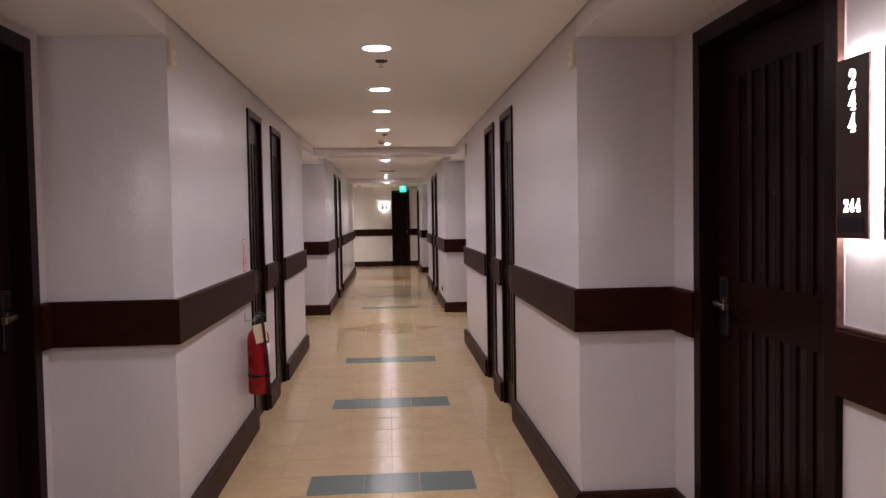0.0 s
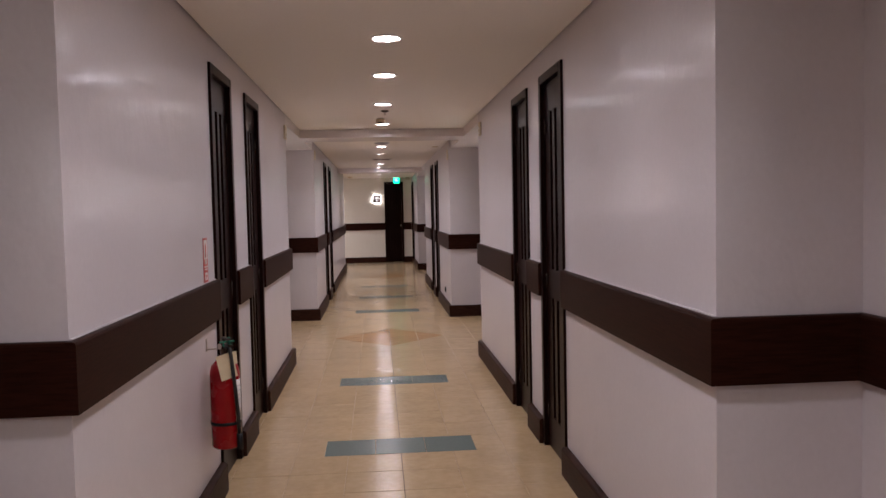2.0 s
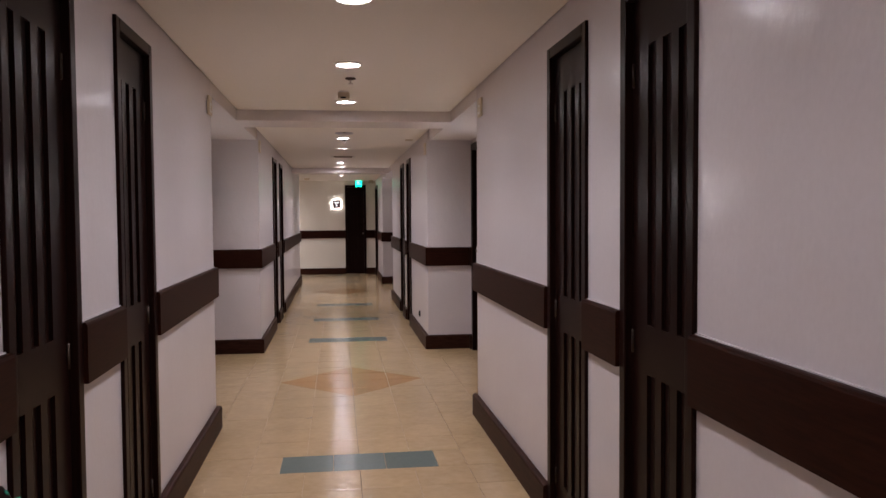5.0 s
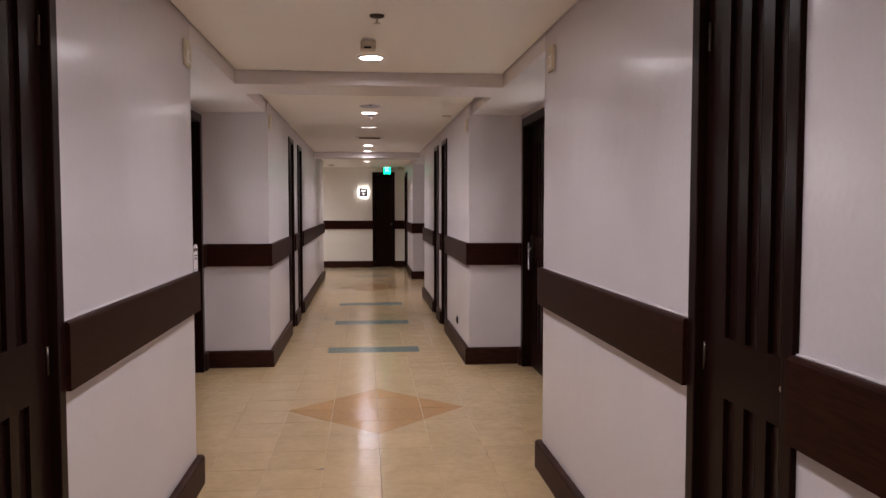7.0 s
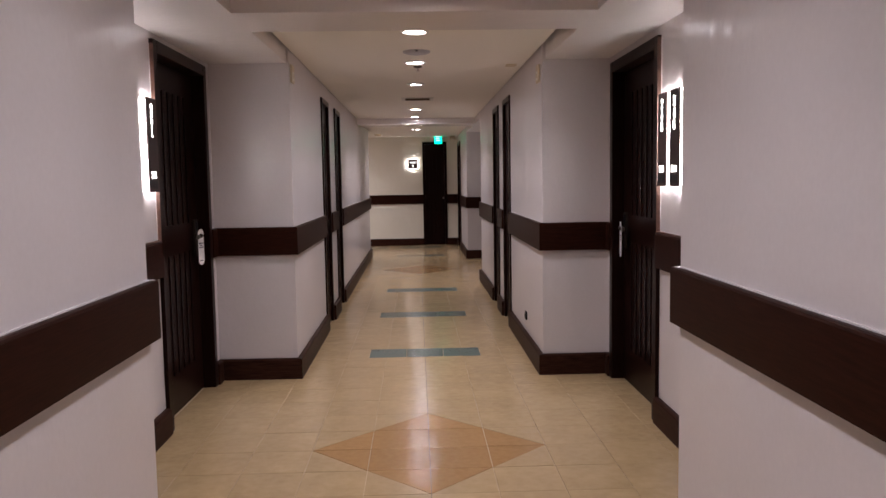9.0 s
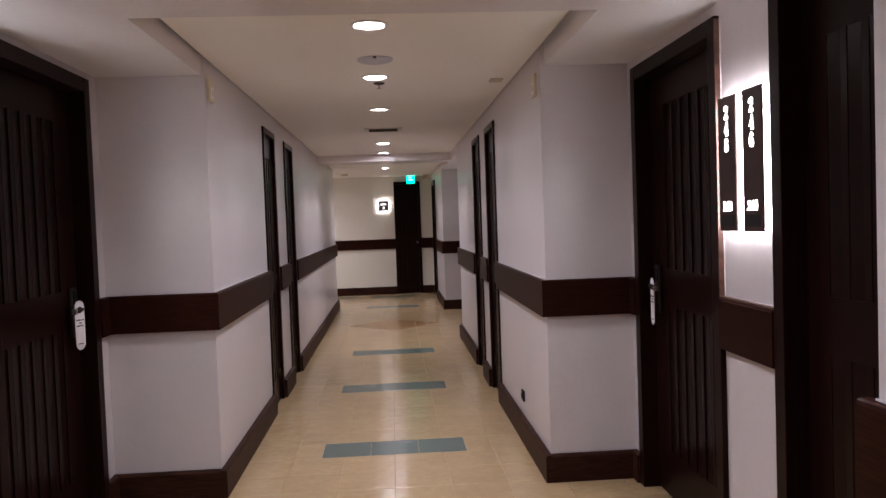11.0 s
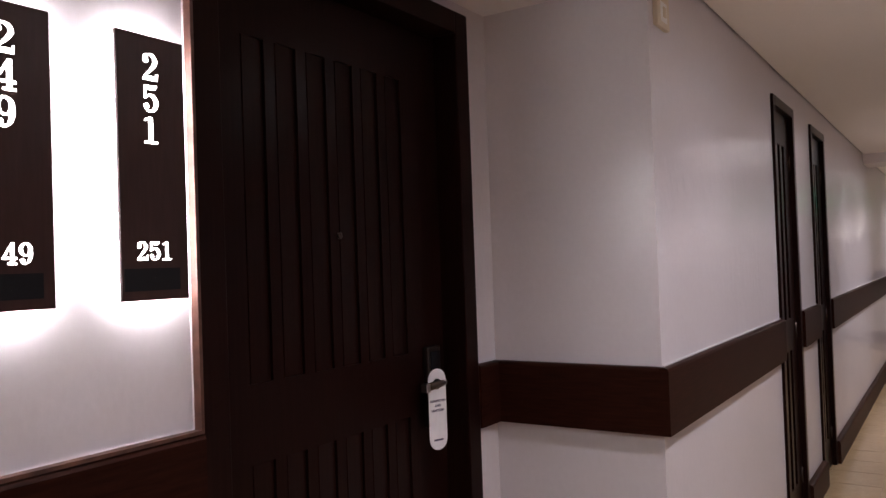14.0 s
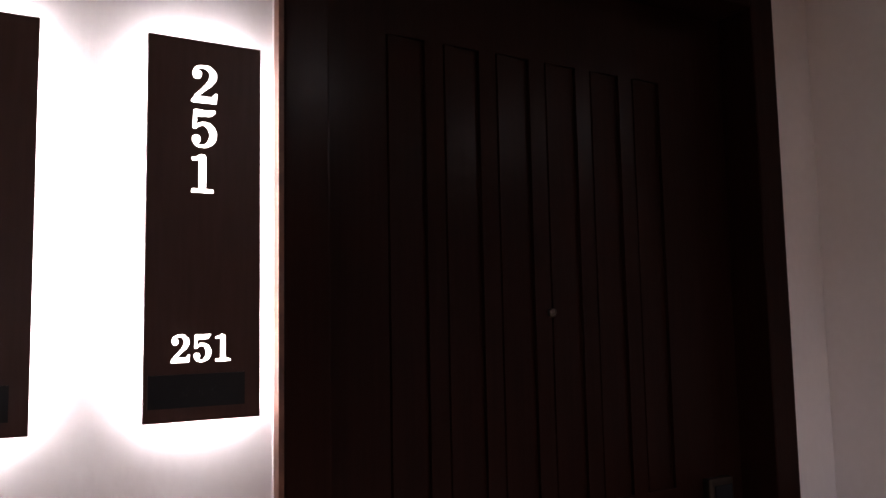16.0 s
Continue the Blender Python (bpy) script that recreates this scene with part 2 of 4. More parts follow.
def wall(name, x_face, side, y0, y1, openings=(), thick=0.16, top=2.40):
    """A wall along y with its face at x_face; side -1 thickens to -x. openings: (y0, y1, height)."""
    xa, xb = sorted((x_face, x_face + side * thick))
    ys = sorted({y0, y1} | {v for a, b, h in openings for v in (a, b)})
    zs = sorted({-0.02, top} | {h for a, b, h in openings})
    bm, made = bmesh.new(), {}

    def vert(*p):
        if p not in made:
            made[p] = bm.verts.new(p)
        return made[p]

    def solid(i, j):
        if not (0 <= i < len(ys) - 1 and 0 <= j < len(zs) - 1):
            return False
        y, z = (ys[i] + ys[i + 1]) / 2, (zs[j] + zs[j + 1]) / 2
        return not any(a < y < b and z < h for a, b, h in openings)

    for i in range(len(ys) - 1):
        for j in range(len(zs) - 1):
            if not solid(i, j):
                continue
            a, b, c, d = ys[i], ys[i + 1], zs[j], zs[j + 1]
            for x in (xa, xb):
                bm.faces.new((vert(x, a, c), vert(x, b, c), vert(x, b, d), vert(x, a, d)))
            for n, y in ((i - 1, a), (i + 1, b)):
                if not solid(n, j):
                    bm.faces.new((vert(xa, y, c), vert(xb, y, c), vert(xb, y, d), vert(xa, y, d)))
            for n, z in ((j - 1, c), (j + 1, d)):
                if not solid(i, n):
                    bm.faces.new((vert(xa, a, z), vert(xb, a, z), vert(xb, b, z), vert(xa, b, z)))
    bmesh.ops.recalc_face_normals(bm, faces=bm.faces)
    return setting(name, bm, PAINT, "semi-gloss pale lilac-white painted corridor wall", "wall")


def opening(y, width):
    return (y - width / 2 + 0.02, y + width / 2 - 0.02, DOOR_H - 0.02)


# middles of the small service doors, block by block
SMALL_L = [5.225, 6.275]
SMALL_R = [5.217, 6.175]
SMALL_L2 = [13.41, 14.57]
SMALL_R2 = [13.44, 14.48]
# middles of the room doors in each recess
ROOM_L = {0: (0.80, 2.385), 1: (9.062, 10.632)}
ROOM_R = {0: (0.70, 2.25), 1: (9.10, 10.615), 2: (17.3, 18.9)}
REC = {0: (0.05, 3.035), 1: (8.305, 11.317)}
REC_R = {0: (0.12, 3.072), 1: (8.395, 11.265), 2: (16.64, 19.68)}
LEFT_END = 20.35
LOBBY_X = -3.6

wall("wall_left_rear", LEFT, -1, BACK_Y, REC[0][0])
wall("wall_left_first", LEFT, -1, REC[0][1], REC[1][0], [opening(y, SMALL_W) for y in SMALL_L])
wall("wall_left_second", LEFT_B, -1, REC[1][1], LEFT_END, [opening(y, SMALL_W) for y in SMALL_L2])
wall("wall_right_rear", RIGHT, 1, BACK_Y, REC_R[0][0])
wall("wall_right_first", RIGHT, 1, REC_R[0][1], REC_R[1][0], [opening(y, SMALL_W) for y in SMALL_R])
wall("wall_right_second", RIGHT_B, 1, REC_R[1][1], REC_R[2][0], [opening(y, SMALL_W) for y in SMALL_R2])
wall("wall_right_third", RIGHT_B, 1, REC_R[2][1], END_Y, [opening(22.1, 0.9)])
for k, (a, b) in REC.items():
    wall("wall_left_recess_%s" % "ab"[k], LEFT_RECESS, -1, a - 0.16, b + 0.16, [opening(y, DOOR_W) for y in ROOM_L[k]])
for k, (a, b) in REC_R.items():
    wall("wall_right_recess_%s" % "abc"[k], RIGHT_RECESS, 1, a - 0.16, b + 0.16, [opening(y, DOOR_W) for y in ROOM_R[k]])


def returns(name, x_out, x_in, y, side):
    """The short wall between corridor face and recess; side 1 thickens to +y."""
    xa, xb = sorted((x_out, x_in))
    ya, yb = sorted((y, y + side * 0.16))
    return setting(name, boxes([(xa, xb, ya, yb, -0.02, 2.40)]), PAINT, "short painted return wall of a door recess", "wall")


for k, (a, b) in REC.items():
    face = LEFT if k == 0 else LEFT_B
    returns("wall_left_return_%s" % "ab"[k], LEFT_RECESS, (LEFT if k == 0 else LEFT) - 0.16, a, -1)
    returns("wall_left_return_%s" % "cd"[k], LEFT_RECESS, face - 0.16, b, 1)
for k, (a, b) in REC_R.items():
    face = (RIGHT, RIGHT_B, RIGHT_B)[k]
    returns("wall_right_return_%s" % "abc"[k], RIGHT_RECESS, (RIGHT, RIGHT, RIGHT_B)[k] + 0.16, a, -1)
    returns("wall_right_return_%s" % "def"[k], RIGHT_RECESS, face + 0.16, b, 1)

END_DOOR = (0.292, 0.815)
setting("wall_end", boxes([(LOBBY_X, END_DOOR[0] + 0.02, END_Y, END_Y + 0.16, -0.02, 2.5), (END_DOOR[1] - 0.02, RIGHT_B + 0.3, END_Y, END_Y + 0.16, -0.02, 2.5),
                           (END_DOOR[0] + 0.02, END_DOOR[1] - 0.02, END_Y, END_Y + 0.16, 2.2, 2.5)]), WARMLITPAINT,
        "painted wall that closes the end of the corridor, warm light put into its cream colour", "wall")
setting("wall_back", boxes([(LEFT - 0.2, RIGHT + 0.2, BACK_Y - 0.16, BACK_Y, -0.02, 2.5)]), PAINT, "plain painted wall behind the walk", "wall")
setting("wall_lobby_side", boxes([(LOBBY_X - 0.16, LOBBY_X, LEFT_END - 0.16, END_Y + 0.16, -0.02, 2.5)]), PAINT, "plain painted wall of the side lobby", "wall")
setting("wall_lobby_return", boxes([(LOBBY_X, LEFT_B - 0.16, LEFT_END - 0.16, LEFT_END, -0.02, 2.5)]), PAINT, "painted return wall at the side lobby", "wall")

# ---- ceiling: raised panels between beams, lower soffits over the recesses ----
GAP = 0.009
BEAMS = [(1.41, 1.91), (9.665, 10.16), (17.58, 18.08)]
panels = []
edges = [BACK_Y] + [v for b in BEAMS for v in b] + [END_Y]
for k in range(0, len(edges), 2):
    a, b = edges[k], edges[k + 1]
    l, r = (LEFT, RIGHT) if k < 4 else (LEFT_B, RIGHT_B)
    if k == 2:
        panels.append((l + GAP, r - GAP, a + GAP, REC[1][0], TOP, TOP + 0.02))
        panels.append((l + GAP, r - GAP, REC[1][0], b - GAP, TOP, TOP + 0.02))
    else:
        panels.append((l + GAP, r - GAP, a + GAP, b - GAP, TOP, TOP + 0.02))
setting("ceiling", boxes(panels), CEILING, "matt off-white raised plaster ceiling panels", "ceiling")
setting("ceiling_slab", boxes([(LEFT_RECESS - 0.3, RIGHT_RECESS + 0.3, BACK_Y - 0.16, END_Y + 0.2, 2.40, 2.50)]), CEILING, "plain slab above the ceiling panels", "ceiling")
sof = [(LEFT, RIGHT, a, b, SOFFIT, 2.40) for a, b in BEAMS[:2]] + [(LEFT_B, RIGHT_B, *BEAMS[2], SOFFIT, 2.40)]
sof += [(LEFT_RECESS, LEFT, *REC[0], SOFFIT, 2.40), (LEFT_RECESS, LEFT, *REC[1], SOFFIT, 2.40)]
sof += [(RIGHT, RIGHT_RECESS, *REC_R[0], SOFFIT, 2.40), (RIGHT, RIGHT_RECESS, *REC_R[1], SOFFIT, 2.40), (RIGHT_B, RIGHT_RECESS, *REC_R[2], SOFFIT, 2.40)]
for i, row in enumerate(sof):
    setting("beam_%d" % (i + 1) if i < 3 else "soffit_%d" % (i - 2), boxes([row]), SOFFITPAINT,
            "painted beam across the corridor ceiling" if i < 3 else "low painted soffit over a door recess", "beam" if i < 3 else "soffit")
setting("ceiling_lobby", boxes([(LOBBY_X, LEFT_B, LEFT_END, END_Y, TOP, 2.40)]), CEILING, "off-white ceiling of the side lobby", "ceiling")


# ---- skirting and chair rail ----
def band_profile(depth, z0, z1, cap):
    """Profile (out, z) of a rail or skirting with a rounded upper edge."""
    return [(0.0, z0), (depth, z0), (depth, z1 - cap), (depth - cap * 0.35, z1 - cap * 0.3), (depth - cap, z1), (0.0, z1)]


def band(name, runs, z0, z1, depth, cap, material, label, category):
    """Wooden bands. runs: (axis, face, out, from, to)."""
    bm = bmesh.new()
    for axis, face, out, a, b in runs:
        prof = band_profile(depth, z0, z1, cap)
        ends = []
        for v in (a, b):
            ring = []
            for o, z in prof:
                p = (face + out * o, v, z) if axis == "y" else (v, face + out * o, z)
                ring.append(bm.verts.new(p))
            ends.append(ring)
        n = len(prof)
        for i in range(n):
            bm.faces.new((ends[0][i], ends[0][(i + 1) % n], ends[1][(i + 1) % n], ends[1][i]))
        bm.faces.new(ends[0])
        bm.faces.new(ends[1][::-1])
    bmesh.ops.recalc_face_normals(bm, faces=bm.faces)
    return setting(name, bm, material, label, category)


def cut(y0, y1, gaps):
    out, at = [], y0
    for a, b in sorted(gaps):
        out.append((at, a))
        at = b
    out.append((at, y1))
    return out


def span(y, w):
    return (y - w / 2, y + w / 2)


def band_set(tag, face, out, y0, y1, doors, w, over=0.0):
    for kind, z0, z1, d, cap in (("chair_rail", RAIL0, RAIL1, 0.028, 0.010), ("baseboard", 0.0, BASE_H, 0.034, 0.014)):
        for i, (a, b) in enumerate(cut(y0, y1, [span(y, w) for y in doors])):
            if b - a > 0.02:
                first, last = a == y0, b == y1
                e = d if over else 0.0
                band("%s_%s_%d" % (kind, tag, i + 1), [("y", face, out, a - (e if first else 0), b + (e if last else 0))], z0, z1, d, cap, RAILWOOD if kind == "chair_rail" else SKIRTWOOD,
                     "dark brown wooden %s on the corridor wall" % ("chair rail" if kind == "chair_rail" else "skirting board"), "trim")
                if kind == "chair_rail" and "recess" not in tag:
                    bead("%s_%d" % (tag, i + 1), "y", face, out, a, b)


def bead(tag, axis, face, out, a, b):
    """Thin pale strip where the rail meets the wall: paint edge and drawn highlight."""
    xa, xb = sorted((face, face + out * 0.007))
    row = (xa, xb, a, b, RAIL1, RAIL1 + 0.0035) if axis == "y" else (a, b, xa, xb, RAIL1, RAIL1 + 0.0035)
    setting("trim_bead_%s" % tag, boxes([row]), PAINT, "thin pale strip for paint edge and highlight along the chair rail", "trim")


def band_cross(tag, y, out, x0, x1):
    for kind, z0, z1, d, cap in (("chair_rail", RAIL0, RAIL1, 0.028, 0.010), ("baseboard", 0.0, BASE_H, 0.034, 0.014)):
        band("%s_%s" % (kind, tag), [("x", y, out, x0, x1)], z0, z1, d, cap, RAILWOOD if kind == "chair_rail" else SKIRTWOOD, "dark brown wooden trim on the short return wall", "trim")


band_set("left_rear", LEFT, 1, BACK_Y, REC[0][0], [], 0, 1)
band_set("left_first", LEFT, 1, REC[0][1], REC[1][0], SMALL_L, SMALL_W, 1)
band_set("left_second", LEFT_B, 1, REC[1][1], LEFT_END, SMALL_L2, SMALL_W, 1)
band_set("right_rear", RIGHT, -1, BACK_Y, REC_R[0][0], [], 0, 1)
band_set("right_first", RIGHT, -1, REC_R[0][1], REC_R[1][0], SMALL_R, SMALL_W, 1)
band_set("right_second", RIGHT_B, -1, REC_R[1][1], REC_R[2][0], SMALL_R2, SMALL_W, 1)
band_set("right_third", RIGHT_B, -1, REC_R[2][1], END_Y, [22.1], 0.9, 1)
for k in REC:
    band_set("left_recess_%s" % "ab"[k], LEFT_RECESS, 1, REC[k][0], REC[k][1], ROOM_L[k], DOOR_W)
    band_cross("left_return_%s" % "ab"[k], REC[k][0], 1, LEFT_RECESS, LEFT)
    band_cross("left_return_%s" % "cd"[k], REC[k][1], -1, LEFT_RECESS, (LEFT, LEFT_B)[k])
for k in REC_R:
    band_set("right_recess_%s" % "abc"[k], RIGHT_RECESS, -1, REC_R[k][0], REC_R[k][1], ROOM_R[k], DOOR_W)
    band_cross("right_return_%s" % "abc"[k], REC_R[k][0], 1, (RIGHT, RIGHT, RIGHT_B)[k], RIGHT_RECESS)
    band_cross("right_return_%s" % "def"[k], REC_R[k][1], -1, (RIGHT, RIGHT_B, RIGHT_B)[k], RIGHT_RECESS)
for tag, x0, x1 in (("end_a", LOBBY_X, END_DOOR[0]), ("end_b", END_DOOR[1], RIGHT_B)):
    band_cross(tag, END_Y, -1, x0, x1)


# ---- doors ----
def flute_mesh(w, h, thin, thick, flip=False):
    """The sloping floor of one upright flute, flush along one edge and deep along the other."""
    bm = bmesh.new()
    pts = [(0, 0), (w, 0), (w, -thin), (w * 0.06, -thick)]
    if flip:
        pts = [(w - x, y) for x, y in pts]
    lo = [bm.verts.new((x, y, 0)) for x, y in pts]
    hi = [bm.verts.new((x, y, h)) for x, y in pts]
    bm.faces.new(lo)
    bm.faces.new(hi[::-1])
    for i in range(4):
        bm.faces.new((lo[i], hi[i], hi[(i + 1) % 4], lo[(i + 1) % 4]))
    bmesh.ops.recalc_face_normals(bm, faces=bm.faces)
    return bm


def door_body(name, width, height, set_back, leaf_rows, board_n, board_x, label, casing=0.07, proud=0.022, depth=0.008, share=0.68, flip=False):
    """Casing, leaf and upright boards. leaf_rows: (z0, z1) of the two fields of boards."""
    d = tagged(new(name), label, "door", "", "structure")
    h = width / 2
    part("door_frame", boxes([(-h, -h + casing, -proud, 0.12, 0, height)], 0.004), WOOD, d)
    part("door_frame", boxes([(h - casing, h, -proud, 0.12, 0, height)], 0.004), WOOD, d)
    part("door_frame", boxes([(-h + casing, h - casing, -proud, 0.12, height - casing, height)], 0.004), WOOD, d)
    lw = h - casing - 0.003
    # the leaf has sunk fields for its boards
    x0, x1 = board_x
    rows = [(-lw, x0, set_back, set_back + 0.045), (x1, lw, set_back, set_back + 0.045)]
    bm = bmesh.new()
    zt = height - casing - 0.004
    for a, b, y0, y1 in rows:
        box(bm, a, b, y0, y1, 0.008, zt)
    zs = [0.008] + [z for r in leaf_rows for z in r] + [zt]
    for i in range(0, len(zs), 2):
        box(bm, x0, x1, set_back, set_back + 0.045, zs[i], zs[i + 1])
    pitch = (x1 - x0) / board_n
    for a, b in leaf_rows:
        box(bm, x0, x1, set_back + depth, set_back + 0.045, a, b)
        for i in range(board_n):
            u = (0.0, 1 - share) if flip else (share, 1.0)
            box(bm, x0 + pitch * (i + u[0]), x0 + pitch * (i + u[1]), set_back, set_back + depth, a, b)
    leaf = part("leaf", bm, WOOD, d)
    for a, b in leaf_rows:
        me = mesh_of(flute_mesh(pitch * share, b - a, 0.0005, depth - 0.0005, flip), "board", WOOD)
        for i in range(board_n):
            ob = new("board", me)
            ob.parent = leaf
            ob.location = (x0 + pitch * (i + (1 - share if flip else 0)), set_back + depth, a)
    return d


def room_door(name, lock, label, height=DOOR_H):
    """A guest room door; lock: 1 or -1, the side of the lock."""
    d = door_body(name, DOOR_W, height, 0.062, ((0.24, 0.975), (1.160, 1.970)), 6, (-0.338, 0.314) if lock > 0 else (-0.314, 0.338), label, flip=lock < 0)
    x = lock * 0.385
    y = 0.062
    plate = part("lock_plate", boxes([(x - 0.034, x + 0.034, y - 0.02, y, 0.930, 1.172)], 0.005), DARKMETAL, d, "dark metal card lock plate")
    part("card_reader", boxes([(x - 0.022, x + 0.026, y - 0.024, y - 0.0195, 1.095, 1.158)], 0.002), BLACK, plate, "black card reader window")
    part("lever_rose", turned([(0.0, 0), (0.018, 0), (0.018, 0.006), (0.012, 0.009), (0.0, 0.009)], 20, pose(x, y - 0.0195, 1.067, 90, 0, 0)), DARKMETAL, plate)
    part("lever_handle", tube([(x, y - 0.02, 1.067), (x, y - 0.045, 1.067), (x - lock * 0.006, y - 0.055, 1.067), (x - lock * 0.02, y - 0.059, 1.067), (x - lock * 0.098, y - 0.059, 1.063)], 0.0115, 12), DARKMETAL, plate)
    end = boxes([tuple(sorted((x - lock * 0.096, x - lock * 0.116))) + (y - 0.070, y - 0.048, 1.050, 1.076)], 0.003)
    part("lever_end", end, STEEL, plate, "bright steel end of the lever")
    bm = turned([(0.0, 0), (0.008, 0), (0.0085, 0.004), (0.005, 0.006), (0.003, 0.004), (0.0, 0.004)], 16, pose(-lock * 0.013, y - 0.0005, 1.505, 90, 0, 0))
    part("peephole", bm, DARKMETAL, d, "small metal peephole")
    return d


def service_door(name, label, hinge=1):
    d = door_body(name, SMALL_W, 2.198, 0.014, ((0.20, 0.905), (1.07, 1.98)), 3, (-0.188, 0.154) if hinge < 0 else (-0.154, 0.188), label, 0.05, 0.014, 0.014, 0.56, hinge > 0)
    part("key_cylinder", turned([(0.0, 0), (0.009, 0), (0.009, 0.004), (0.007, 0.007), (0.0, 0.007)], 16, pose(0.2 * hinge, 0.014, 1.0, 90, 0, 0)), STEEL, d, "small steel key cylinder")
    for z in (0.22, 1.0, 1.9):
        part("hinge", turned([(0.005, -0.04), (0.005, 0.04)], 10, pose(-0.2205 * hinge, 0.011, z)), DARKMETAL, d)
    return d


ROOM_LABEL = "closed dark-stained wooden guest room door with upright boards"
doors = {1: room_door("door_1", 1, ROOM_LABEL, DOOR_H + 0.012), -1: room_door("door_2", -1, ROOM_LABEL)}
doors[1].matrix_basis = on_left(LEFT_RECESS, ROOM_L[1][1])
doors[-1].matrix_basis = on_left(LEFT_RECESS, ROOM_L[1][0])
count = 3
for k in ROOM_L:
    for i, lock in ((0, -1), (1, 1)):
        if k != 1:
            copy_thing(doors[lock], on_left(LEFT_RECESS, ROOM_L[k][i])).name = "door_%d" % count
            count += 1
for k in ROOM_R:
    for i, lock in ((0, 1), (1, -1)):
        copy_thing(doors[lock], on_right(RIGHT_RECESS, ROOM_R[k][i])).name = "door_%d" % count
        count += 1
SERVICE_LABEL = "closed narrow dark wooden service door with upright boards"
smalls = {}
for hinge, places in ((-1, [(LEFT, y) for y in SMALL_L] + [(LEFT_B, y) for y in SMALL_L2]), (1, [(RIGHT, y) for y in SMALL_R] + [(RIGHT_B, y) for y in SMALL_R2])):
    smalls[hinge] = None
    for x, y in places:
        m = on_left(x, y) if hinge < 0 else on_right(x, y)
        if smalls[hinge] is None:
            smalls[hinge] = service_door("door_%d" % count, SERVICE_LABEL, hinge)
            smalls[hinge].matrix_basis = m
        else:
            copy_thing(smalls[hinge], m).name = "door_%d" % count
        count += 1
side = door_body("door_%d" % count, 0.9, 2.185, 0.05, ((0.24, 0.955), (1.155, 1.945)), 5, (-0.25, 0.25), "closed dark wooden door near the corridor's end")
side.matrix_basis = on_right(RIGHT_B, 22.1)
count += 1
endw = END_DOOR[1] - END_DOOR[0]
last = door_body("door_%d" % count, endw, 2.225, 0.04, ((0.24, 0.955), (1.155, 1.945)), 3, (-0.12, 0.12), "closed narrow dark wooden door under the exit sign", 0.05)
last.matrix_basis = pose(sum(END_DOOR) / 2, END_Y, 0)
part("handle", boxes([(0.165, 0.195, -0.01, 0.04, 1.0, 1.03)], 0.003), STEEL, last, "small steel handle")


# ---- lit room number signs ----
SZ0, SZ1, SW = 1.372, 1.873, 0.148
BRAILLE = [(u, v) for u in (-0.026, -0.022, -0.006, -0.002, 0.010, 0.014) for v in (0.033, 0.037, 0.041) if (u * 1000 + v * 1000) % 3 > 0.5]


def curve_through(points, steps=7):
    """A smooth line of (x, z, width) through the given ones."""
    pts = [Vector(p) for p in points]
    out = []
    for k in range(len(pts) - 1):
        p0, p1, p2, p3 = pts[max(k - 1, 0)], pts[k], pts[k + 1], pts[min(k + 2, len(pts) - 1)]
        for i in range(steps):
            t = i / steps
            out.append(0.5 * (2 * p1 + (p2 - p0) * t + (2 * p0 - 5 * p1 + 4 * p2 - p3) * t * t + (3 * p1 - p0 - 3 * p2 + p3) * t ** 3))
    return out + [pts[-1]]


def bowl(cx, cz, rx, rz, thick, thin):
    """A closed round stroke, thick at its sides and thin above and below."""
    return [(cx + rx * math.cos(a), cz + rz * math.sin(a), thin + (thick - thin) * math.cos(a) ** 2) for a in (math.pi * k / 8 for k in range(17))]


